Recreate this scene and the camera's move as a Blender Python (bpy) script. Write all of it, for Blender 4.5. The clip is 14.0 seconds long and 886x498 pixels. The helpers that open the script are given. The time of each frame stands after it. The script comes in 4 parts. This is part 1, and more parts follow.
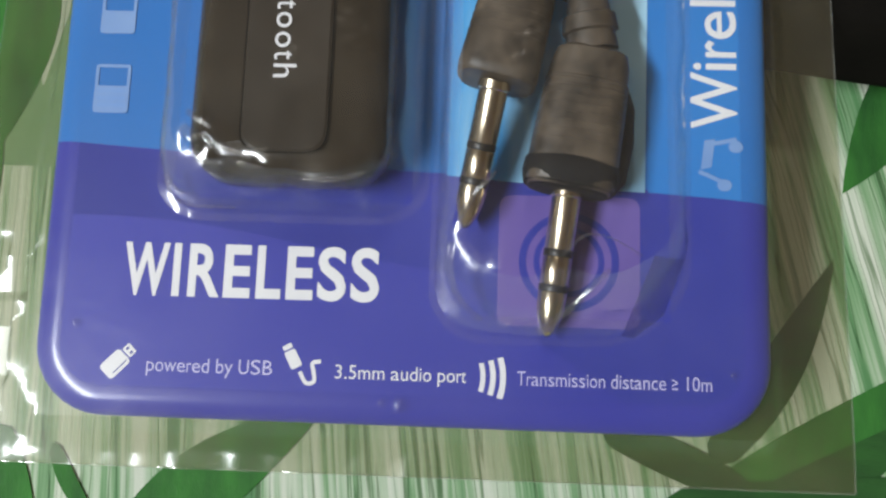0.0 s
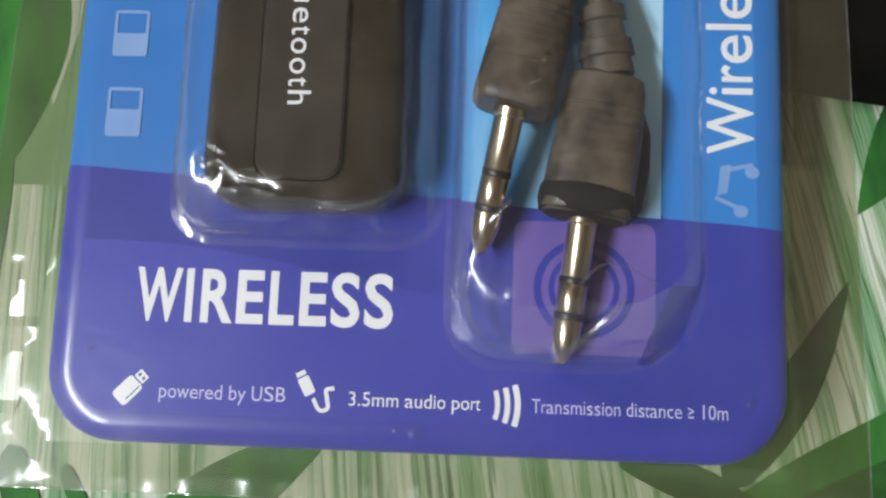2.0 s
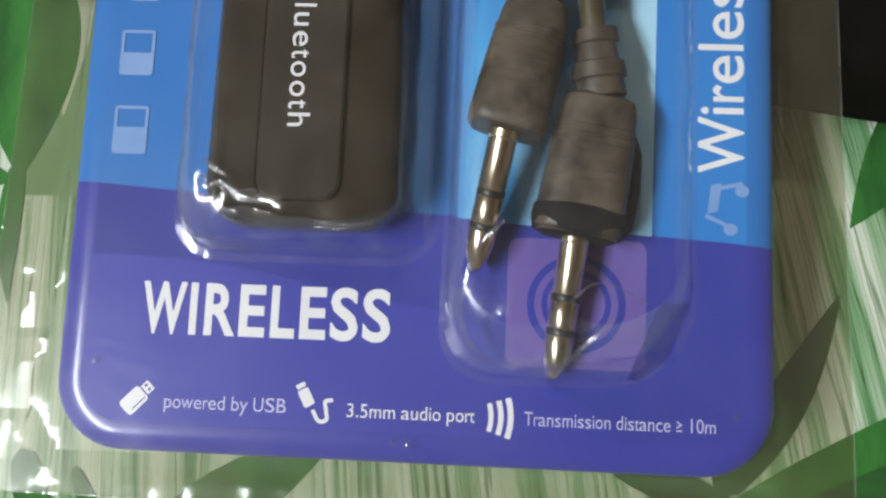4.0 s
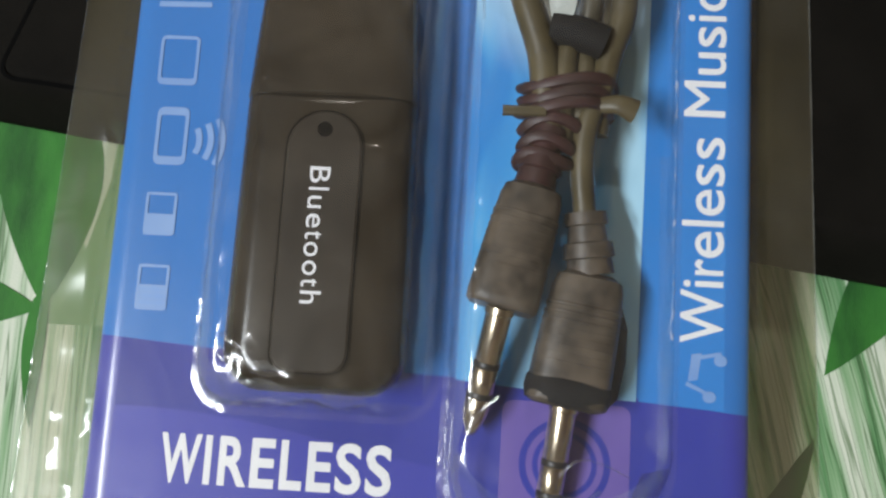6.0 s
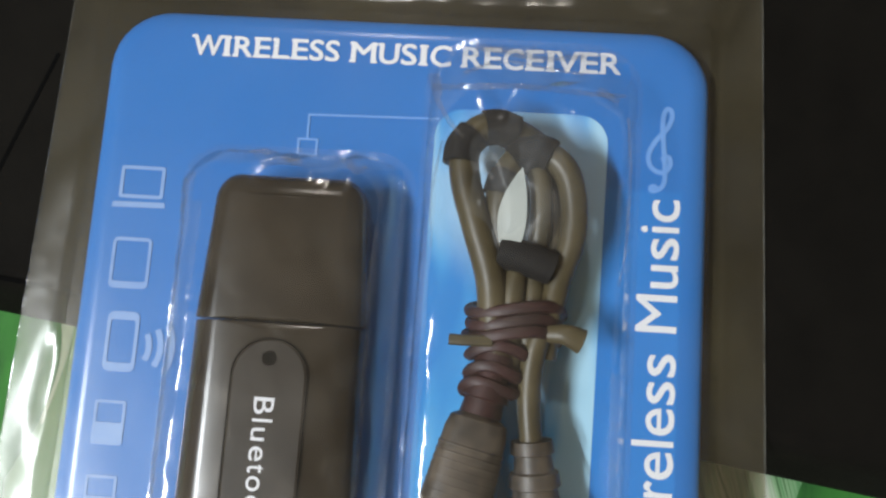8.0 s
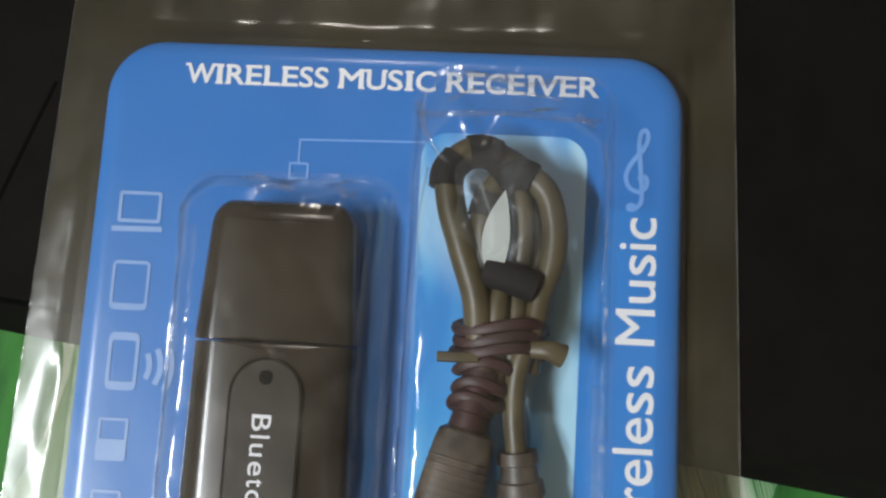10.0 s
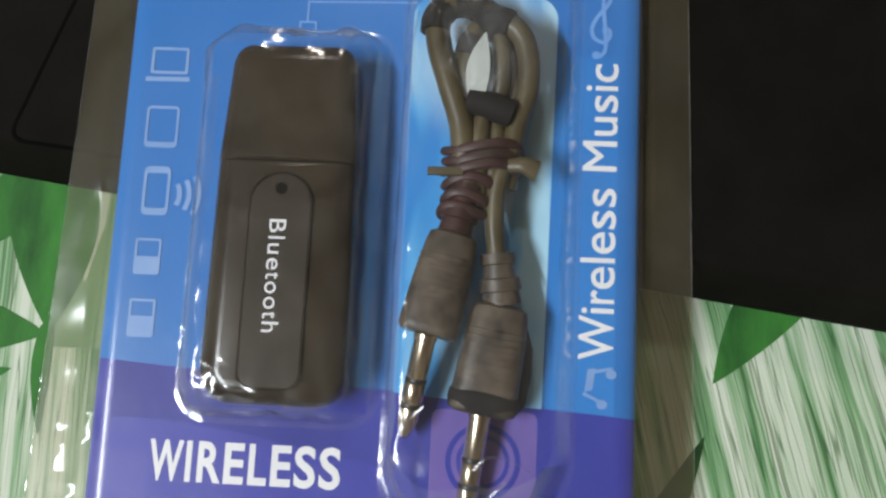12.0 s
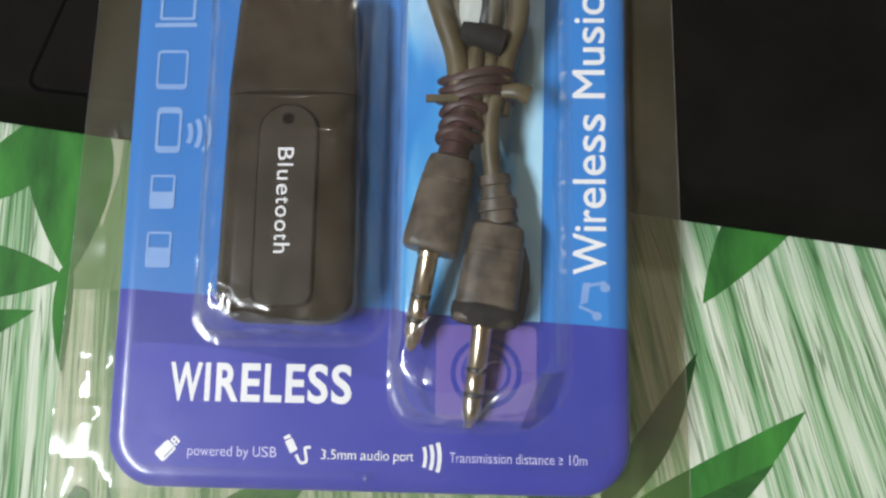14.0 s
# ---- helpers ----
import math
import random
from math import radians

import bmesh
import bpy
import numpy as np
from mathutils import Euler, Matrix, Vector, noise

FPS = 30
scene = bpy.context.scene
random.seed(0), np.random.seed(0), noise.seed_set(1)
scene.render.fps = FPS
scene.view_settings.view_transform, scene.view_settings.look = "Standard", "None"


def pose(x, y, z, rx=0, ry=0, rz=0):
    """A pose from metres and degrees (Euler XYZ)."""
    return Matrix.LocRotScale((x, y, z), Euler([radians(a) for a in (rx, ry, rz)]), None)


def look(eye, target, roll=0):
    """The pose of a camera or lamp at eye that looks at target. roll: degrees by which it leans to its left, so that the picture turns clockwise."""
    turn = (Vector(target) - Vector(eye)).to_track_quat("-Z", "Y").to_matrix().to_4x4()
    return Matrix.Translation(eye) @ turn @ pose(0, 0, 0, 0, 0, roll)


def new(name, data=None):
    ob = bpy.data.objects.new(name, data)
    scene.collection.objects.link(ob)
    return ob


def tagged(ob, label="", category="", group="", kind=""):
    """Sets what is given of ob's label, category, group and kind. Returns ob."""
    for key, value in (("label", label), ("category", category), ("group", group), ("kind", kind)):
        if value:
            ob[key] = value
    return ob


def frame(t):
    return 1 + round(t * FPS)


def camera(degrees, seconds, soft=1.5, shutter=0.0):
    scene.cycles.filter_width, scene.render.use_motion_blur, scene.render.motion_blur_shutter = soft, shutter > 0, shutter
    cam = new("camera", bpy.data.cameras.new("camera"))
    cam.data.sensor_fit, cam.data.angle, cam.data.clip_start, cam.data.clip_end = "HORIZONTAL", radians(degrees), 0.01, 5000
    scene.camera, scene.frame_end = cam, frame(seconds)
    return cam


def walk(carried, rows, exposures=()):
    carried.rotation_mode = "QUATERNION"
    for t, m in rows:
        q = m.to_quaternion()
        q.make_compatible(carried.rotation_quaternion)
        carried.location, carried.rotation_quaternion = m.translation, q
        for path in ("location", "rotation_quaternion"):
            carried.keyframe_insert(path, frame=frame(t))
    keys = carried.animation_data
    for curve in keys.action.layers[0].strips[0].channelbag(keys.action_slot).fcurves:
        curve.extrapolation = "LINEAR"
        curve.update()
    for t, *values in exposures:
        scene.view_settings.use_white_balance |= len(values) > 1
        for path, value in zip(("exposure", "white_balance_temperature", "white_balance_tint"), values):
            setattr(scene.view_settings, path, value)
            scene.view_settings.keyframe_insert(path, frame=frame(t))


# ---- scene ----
# Card plane: millimetres, x to the right and y up the card, z off its printed face.
cam = camera(53.0, 14.0, soft=2.4)
FACE = 0.7707                     # height of the printed face above the floor
CLOTH = -18.7                     # tablecloth below the face, in millimetres
ROWS = [
    (0.0, 4.95, -1.05, 90.03, 9.04, 1.98, 2.00),
    (0.5, 3.20, 0.12, 90.36, 8.97, 1.84, 2.00),
    (1.0, 3.16, 0.25, 90.99, 9.16, 1.91, 2.05),
    (1.5, 1.58, 0.50, 90.79, 8.92, 1.81, 2.00),
    (2.0, 3.57, 1.98, 90.00, 8.81, 2.08, 2.11),
    (4.5, 6.53, 6.83, 93.33, 7.90, 2.91, 2.66),
    (5.0, 8.97, 13.31, 94.53, 8.00, 2.86, 3.08),
    (5.5, 5.66, 16.33, 99.30, 8.54, 2.74, 3.10),
    (6.0, 5.02, 20.11, 102.22, 8.91, 2.72, 3.44),
    (6.5, 2.58, 23.72, 106.37, 9.14, 2.75, 3.67),
    (7.0, 6.32, 30.28, 108.54, 9.32, 2.68, 3.72),
    (7.5, 8.24, 36.70, 106.65, 9.05, 2.51, 3.76),
    (8.0, 9.79, 44.77, 105.22, 9.22, 2.79, 3.94),
    (9.2, 10.40, 50.50, 107.50, 9.00, 2.60, 3.40),
    (10.3, 10.32, 43.14, 110.71, 8.65, 2.32, 2.88),
    (10.5, 10.78, 39.46, 110.94, 8.86, 2.46, 2.80),
    (11.0, 11.84, 34.08, 115.24, 9.20, 2.60, 2.87),
    (11.5, 12.04, 28.06, 119.43, 8.70, 2.66, 2.93),
    (12.0, 13.92, 21.79, 123.35, 9.02, 2.58, 2.78),
    (12.5, 13.39, 15.87, 126.73, 8.84, 2.59, 2.71),
    (13.0, 12.31, 12.72, 125.99, 8.91, 2.58, 2.47),
    (13.5, 16.49, 10.16, 127.13, 8.67, 2.68, 1.62),
    (14.0, 14.26, 9.96, 128.51, 8.95, 2.75, 1.12),
]
EXPOSURES = [(0.0, -0.08), (5.0, -0.05), (7.5, 0.0), (8.2, 0.05), (10.3, -0.13), (11.0, -0.08), (12.5, -0.06), (13.0, 0.1), (14.0, 0.12)]
walk(cam, [(t, pose(x / 1000, y / 1000, FACE + z / 1000, rx, ry, rz)) for t, x, y, z, rx, ry, rz in ROWS], EXPOSURES)

# ---- light: a dim room with one fluorescent tube high up to one side ----
world = bpy.data.worlds.new("room_air")
scene.world = world
world.use_nodes = True
world.node_tree.nodes["Background"].inputs[0].default_value = (1.0, 0.9, 0.75, 1)
world.node_tree.nodes["Background"].inputs[1].default_value = 0.02
lamp_data = bpy.data.lights.new("tube_lamp_light", "AREA")
lamp_data.shape, lamp_data.size, lamp_data.size_y, lamp_data.energy, lamp_data.color = "RECTANGLE", 1.0, 0.09, 46.0, (0.92, 0.975, 1.0)
lamp_ob = new("tube_lamp_light", lamp_data)
lamp_ob.matrix_world = look((-1.12, -0.42, 2.40), (0.0, 0.03, 0.77))


bulb_data = bpy.data.lights.new("ceiling_bulb_light", "AREA")
bulb_data.shape, bulb_data.size, bulb_data.energy, bulb_data.color = "DISK", 0.12, 4.5, (1.0, 0.93, 0.84)
bulb_ob = new("ceiling_bulb_light", bulb_data)
bulb_ob.matrix_world = look((-0.25, 1.35, 2.40), (0.0, 0.05, 0.77))


# ---- helpers for building ----
def mm(x, y, z=0.0):
    return Vector((x / 1000, y / 1000, FACE + z / 1000))


ORIGIN = {}


def thing(name, x, y, z, label, category, group="", kind=""):
    ob = new(name)
    ob.empty_display_size = 0.01
    ob.location = mm(x, y, z)
    ORIGIN[ob] = mm(x, y, z)
    return tagged(ob, label, category, group, kind)


def finish(bm, name, mat, origin, smooth=True):
    bmesh.ops.translate(bm, verts=bm.verts, vec=-origin)
    bmesh.ops.recalc_face_normals(bm, faces=bm.faces)
    me = bpy.data.meshes.new(name)
    bm.to_mesh(me)
    bm.free()
    me.materials.append(mat)
    if smooth:
        me.shade_smooth()
        me.set_sharp_from_angle(angle=radians(38))
    return me


def part(name, bm, mat, parent, label="", smooth=True):
    """One mesh object under a thing or a part; bm is in world metres."""
    ob = new(name, finish(bm, name, mat, ORIGIN[parent], smooth))
    ob.parent = parent
    ORIGIN[ob] = ORIGIN[parent]
    return tagged(ob, label)


def single(name, bm, mat, x, y, z, label, category, kind="", smooth=True):
    """A thing that is one mesh."""
    ob = new(name, finish(bm, name, mat, mm(x, y, z), smooth))
    ob.location = mm(x, y, z)
    ORIGIN[ob] = mm(x, y, z)
    return tagged(ob, label, category, "", kind)


def rounded(x0, x1, y0, y1, r, n=6):
    """A rounded rectangle's outline, anticlockwise. r: one radius, or four from the lower left round."""
    rs = (r,) * 4 if isinstance(r, (int, float)) else r
    out = []
    for (cx, cy, a0), q in zip(((x0, y0, 180), (x1, y0, 270), (x1, y1, 0), (x0, y1, 90)), rs):
        ux, uy = (1 if cx == x0 else -1), (1 if cy == y0 else -1)
        for k in range(n + 1):
            a = radians(a0 + 90 * k / n)
            out.append((cx + ux * q + q * math.cos(a), cy + uy * q + q * math.sin(a)))
    return out


def loft(bm, loops, cap_low=True, cap_high=True):
    """Skins rings of points, each a list of Vectors of one length."""
    rings = [[bm.verts.new(p) for p in ring] for ring in loops]
    for a, b in zip(rings, rings[1:]):
        for k in range(len(a)):
            bm.faces.new((a[k - 1], a[k], b[k], b[k - 1]))
    if cap_low:
        bm.faces.new(rings[0][::-1])
    if cap_high:
        bm.faces.new(rings[-1])
    return bm


def flat(outline, z):
    bm = bmesh.new()
    bm.faces.new([bm.verts.new(mm(x, y, z)) for x, y in outline])
    return bm


def outline_ring(bm, outer, inner, z):
    a = [bm.verts.new(mm(x, y, z)) for x, y in outer]
    b = [bm.verts.new(mm(x, y, z)) for x, y in inner]
    for k in range(len(a)):
        bm.faces.new((a[k - 1], a[k], b[k], b[k - 1]))
    return bm


def add_flat(bm, outline, z):
    bm.faces.new([bm.verts.new(mm(x, y, z)) for x, y in outline])
    return bm


def smooth_path(points, steps=8):
    """A Catmull-Rom line through a few points."""
    ps = [Vector(p) for p in points]
    ps = [2 * ps[0] - ps[1]] + ps + [2 * ps[-1] - ps[-2]]
    out = []
    for i in range(1, len(ps) - 2):
        a, b, c, d = ps[i - 1:i + 3]
        for k in range(steps):
            t = k / steps
            out.append(0.5 * (2 * b + (c - a) * t + (2 * a - 5 * b + 4 * c - d) * t * t + (3 * b - a - 3 * c + d) * t ** 3))
    return out + [ps[-2]]


def ribbon(bm, points, width, z, steps=8):
    """A flat printed stroke along a curved line; width may be a pair for its two ends."""
    w0, w1 = width if isinstance(width, tuple) else (width, width)
    line = smooth_path([(x, y, 0) for x, y in points], steps)
    last = None
    for i, p in enumerate(line):
        d = (line[min(i + 1, len(line) - 1)] - line[max(i - 1, 0)]).normalized()
        w = (w0 + (w1 - w0) * i / (len(line) - 1)) / 2
        pair = [bm.verts.new(mm(p.x - s * d.y * w, p.y + s * d.x * w, z + 0.02 * i / len(line))) for s in (-1, 1)]
        if last:
            bm.faces.new((last[0], last[1], pair[1], pair[0]))
        last = pair
    return bm


def tube(points, radius, sides=12, steps=8, flatten=1.0, ribs=0.0, rib_step=1.6):
    """A round cord through points (x, y, z in millimetres); radius is a number or one for each end."""
    r0, r1 = radius if isinstance(radius, tuple) else (radius, radius)
    line = smooth_path(points, steps)
    loops, run = [], 0.0
    for i, p in enumerate(line):
        d = (line[min(i + 1, len(line) - 1)] - line[max(i - 1, 0)]).normalized()
        side = Vector((-d.y, d.x, 0)).normalized()
        above = side.cross(d) * -1
        run += (p - line[i - 1]).length if i else 0
        r = r0 + (r1 - r0) * i / (len(line) - 1) + (ribs if int(run / rib_step) % 2 else 0)
        loops.append([mm(*(p + side * (r * math.cos(a)) + above * (flatten * r * math.sin(a)))) for a in (2 * math.pi * k / sides for k in range(sides))])
    return loft(bmesh.new(), loops)


def lathe(start, end, profile, sides=24, flatten=1.0, square=1.0):
    """Turns a profile of (share of the way, radius in millimetres) round the line from start to end; square under 1 boxes its section."""
    a, b = Vector(start), Vector(end)
    d = (b - a).normalized()
    side = Vector((-d.y, d.x, 0)).normalized()
    above = side.cross(d) * -1
    boxed = lambda v: math.copysign(abs(v) ** square, v)
    loops = [[mm(*(a + (b - a) * s + side * (r * boxed(math.cos(t))) + above * (flatten * r * boxed(math.sin(t))))) for t in (2 * math.pi * k / sides for k in range(sides))] for s, r in profile]
    return loft(bmesh.new(), loops)


# Widths of the letters of a common sans face and a bold serif face, in thousandths of the type size.
SANS = dict(zip("WireslMucpowdbyUSB3.5matThnIREL 10\u2265", (944, 222, 333, 556, 500, 222, 833, 556, 500, 556, 556, 722, 556, 556, 500, 722, 667, 667, 556, 278, 556, 833, 556, 278, 611, 556, 556, 278, 722, 667, 590, 278, 556, 556, 549)))
SERIF = dict(zip("WIRELSMUCV ", (1000, 389, 722, 667, 667, 556, 944, 722, 722, 722, 250)))
GLYPHS = {}


def glyph(text, bold):
    """The points and faces of a few letters in the built-in font."""
    if (text, bold) not in GLYPHS:
        cu = bpy.data.curves.new("lettering", "FONT")
        cu.body, cu.size, cu.offset, cu.resolution_u = text, 1.0, bold, 4
        ob = bpy.data.objects.new("lettering", cu)
        scene.collection.objects.link(ob)
        bpy.context.view_layer.update()
        me = bpy.data.meshes.new_from_object(ob.evaluated_get(bpy.context.evaluated_depsgraph_get()))
        bpy.data.objects.remove(ob)
        bpy.data.curves.remove(cu)
        GLYPHS[text, bold] = ([tuple(v.co) for v in me.vertices], [tuple(p.vertices) for p in me.polygons])
        bpy.data.meshes.remove(me)
    return GLYPHS[text, bold]


def span(text, bold):
    xs = [p[0] for p in glyph(text, bold)[0]]
    return max(xs) - min(xs)


def letters(text, u0, u1, base, cap, z, way="right", bold=0.0, widths=SANS, serif=0.0, heavy=0.0, track=0.0):
    """Lettering from u0 to u1 along its line, with capitals of the given height, each letter set to its width."""
    high = max(p[1] for p in glyph("H", bold)[0])
    quads, pen = [], 0.0
    for c in text:
        wide = widths[c] / 1000
        if c != " ":
            points, faces = glyph(c, bold)
            own = span("H" + c + "H", bold) - span("HH", bold)
            placed = [(pen + p[0] * wide / own, p[1] / high) for p in points]
            quads.append((placed, faces))
            if serif and c in "WIRELMUV":
                lo, hi = min(p[0] for p in placed), max(p[0] for p in placed)
                for at, y in ((lo, 0), (hi, 0), (lo, 1), (hi, 1)):
                    if (c in "WV" and y == 0) or (c in "ELR" and at == hi) or (c == "U" and y == 0):
                        continue
                    d = 0.07 if c in "WV" else 0.05
                    quads.append(([(at - d, y * (1 - serif)), (at + d, y * (1 - serif)), (at + d, y * (1 - serif) + serif), (at - d, y * (1 - serif) + serif)], [(0, 1, 2, 3)]))
        pen += wide + track
    lo, hi = min(p[0] for q, _ in quads for p in q), max(p[0] for q, _ in quads for p in q)
    bm = bmesh.new()
    quads += [([(x + du, y + dv) for x, y in q], f) for du, dv in ((heavy, 0), (heavy * 0.5, heavy)) for q, f in quads] if heavy else []
    for k, (placed, faces) in enumerate(quads):
        made = []
        for x, y in placed:
            u, w = (x - lo) / (hi - lo) * abs(u1 - u0), y * cap
            made.append(bm.verts.new(mm(*{"right": (u0 + u, base + w), "up": (base - w, u0 + u), "down": (base + w, u0 - u)}[way], z + 0.00025 * k)))
        for f in faces:
            bm.faces.new([made[n] for n in f])
    return bm


# ---- materials ----
def material(name):
    m = bpy.data.materials.new(name)
    m.use_nodes = True
    nodes, links = m.node_tree.nodes, m.node_tree.links
    return m, nodes, links, nodes["Principled BSDF"]


def ramp(nodes, links, source, stops):
    r = nodes.new("ShaderNodeValToRGB")
    while len(r.color_ramp.elements) < len(stops):
        r.color_ramp.elements.new(0.5)
    for e, (p, c) in zip(r.color_ramp.elements, stops):
        e.position, e.color = p, (*c, 1)
    links.new(source, r.inputs[0])
    return r.outputs[0]


def noise_of(nodes, links, scale, detail=4.0, rough=0.55, vector=None, distortion=0.0):
    n = nodes.new("ShaderNodeTexNoise")
    n.inputs["Scale"].default_value, n.inputs["Detail"].default_value = scale, detail
    n.inputs["Roughness"].default_value, n.inputs["Distortion"].default_value = rough, distortion
    if vector is None:
        vector = nodes.new("ShaderNodeTexCoord").outputs["Object"]
    links.new(vector, n.inputs["Vector"])
    return n.outputs["Fac"]


def bump(nodes, links, height, strength, distance, target):
    b = nodes.new("ShaderNodeBump")
    b.inputs["Strength"].default_value, b.inputs["Distance"].default_value = strength, distance
    links.new(height, b.inputs["Height"])
    links.new(b.outputs[0], target)


def plain(name, a, b, scale, roughness, metallic=0.0, relief=0.0, relief_scale=None, coat=0.0, stretch=None):
    """Two tones of one surface, mottled at two scales, with a fine relief."""
    m, nodes, links, bsdf = material(name)
    vec = nodes.new("ShaderNodeTexCoord").outputs["Object"]
    if stretch:
        mp = nodes.new("ShaderNodeMapping")
        mp.inputs["Scale"].default_value = stretch
        links.new(vec, mp.inputs[0])
        vec = mp.outputs[0]
    big = noise_of(nodes, links, scale, 5, 0.6, vec)
    links.new(ramp(nodes, links, big, [(0.3, a), (0.7, b)]), bsdf.inputs["Base Color"])
    fine = noise_of(nodes, links, relief_scale or scale * 12, 3, 0.6, vec)
    rr = nodes.new("ShaderNodeMapRange")
    rr.inputs["To Min"].default_value, rr.inputs["To Max"].default_value = roughness * 0.8, min(1, roughness * 1.25)
    links.new(fine, rr.inputs[0])
    links.new(rr.outputs[0], bsdf.inputs["Roughness"])
    bsdf.inputs["Metallic"].default_value = metallic
    if coat:
        bsdf.inputs["Specular IOR Level"].default_value = 0.15
    bsdf.inputs["Coat Weight"].default_value, bsdf.inputs["Coat Roughness"].default_value = coat * 0.5, 0.06
    if relief:
        bump(nodes, links, fine, 0.6, relief, bsdf.inputs["Normal"])
    return m


def oval_mask(nodes, links, x, y, reach):
    """One in the middle of a round spot of the object, none at its reach."""
    off = nodes.new("ShaderNodeVectorMath")
    off.operation, off.inputs[1].default_value = "SUBTRACT", (x, y, 0)
    links.new(nodes.new("ShaderNodeTexCoord").outputs["Object"], off.inputs[0])
    flat_off = nodes.new("ShaderNodeVectorMath")
    flat_off.operation, flat_off.inputs[1].default_value = "MULTIPLY", (1, 1, 0)
    links.new(off.outputs[0], flat_off.inputs[0])
    far = nodes.new("ShaderNodeVectorMath")
    far.operation = "LENGTH"
    links.new(flat_off.outputs[0], far.inputs[0])
    fade = nodes.new("ShaderNodeMapRange")
    fade.interpolation_type = "SMOOTHSTEP"
    fade.inputs["From Min"].default_value, fade.inputs["From Max"].default_value = reach, reach * 0.45
    links.new(far.outputs["Value"], fade.inputs[0])
    return fade.outputs[0]


def clear_plastic(name, haze, haze_colour, roughness, relief, relief_scale, gain=1.0, tint=(1, 1, 1), oval=None):
    """Thin clear sheet: it lets light straight through, mirrors by its index, and scatters a little. oval: (x, y, reach) over which it thins out to nothing."""
    m, nodes, links, bsdf = material(name)
    out = nodes["Material Output"]
    nodes.remove(bsdf)
    clear, gloss, dull = nodes.new("ShaderNodeBsdfTransparent"), nodes.new("ShaderNodeBsdfGlossy"), nodes.new("ShaderNodeBsdfDiffuse")
    clear.inputs[0].default_value = (*tint, 1)
    dull.inputs[0].default_value = (*haze_colour, 1)
    milky, cloud = nodes.new("ShaderNodeBsdfTranslucent"), nodes.new("ShaderNodeMixShader")
    milky.inputs[0].default_value = (*haze_colour, 1)
    cloud.inputs[0].default_value = 0.5
    links.new(dull.outputs[0], cloud.inputs[1])
    links.new(milky.outputs[0], cloud.inputs[2])
    gloss.inputs["Roughness"].default_value = roughness
    fres = nodes.new("ShaderNodeLayerWeight")
    fres.inputs["Blend"].default_value = 0.5
    steep, up = nodes.new("ShaderNodeMath"), nodes.new("ShaderNodeMath")
    steep.operation, steep.inputs[1].default_value = "POWER", 5.0
    links.new(fres.outputs["Facing"], steep.inputs[0])
    up.operation, up.use_clamp = "MULTIPLY_ADD", True
    up.inputs[1].default_value, up.inputs[2].default_value = 0.9, 0.045 * gain
    links.new(steep.outputs[0], up.inputs[0])
    big, fine = noise_of(nodes, links, relief_scale, 3, 0.5, None, 0.6), noise_of(nodes, links, relief_scale * 9, 3)
    add = nodes.new("ShaderNodeMath")
    add.operation = "MULTIPLY_ADD"
    add.inputs[1].default_value = 0.006
    links.new(fine, add.inputs[0])
    links.new(big, add.inputs[2])
    for target in (gloss.inputs["Normal"], fres.inputs["Normal"]):
        bump(nodes, links, add.outputs[0], 1.0, relief, target)
    spots = nodes.new("ShaderNodeMapRange")
    spots.inputs["From Min"].default_value, spots.inputs["From Max"].default_value = 0.3, 0.7
    spots.inputs["To Min"].default_value, spots.inputs["To Max"].default_value = haze * 0.35, haze * 1.8
    links.new(big, spots.inputs[0])
    a, b = nodes.new("ShaderNodeMixShader"), nodes.new("ShaderNodeMixShader")
    scatter, mirror = spots.outputs[0], up.outputs[0]
    if oval:
        thin = oval_mask(nodes, links, *oval)
        scaled = []
        for value in (scatter, mirror):
            times = nodes.new("ShaderNodeMath")
            times.operation = "MULTIPLY"
            links.new(value, times.inputs[0])
            links.new(thin, times.inputs[1])
            scaled.append(times.outputs[0])
        scatter, mirror = scaled
    links.new(scatter, a.inputs[0])
    links.new(clear.outputs[0], a.inputs[1])
    links.new(cloud.outputs[0], a.inputs[2])
    links.new(mirror, b.inputs[0])
    links.new(a.outputs[0], b.inputs[1])
    links.new(gloss.outputs[0], b.inputs[2])
    links.new(b.outputs[0], out.inputs[0])
    return m


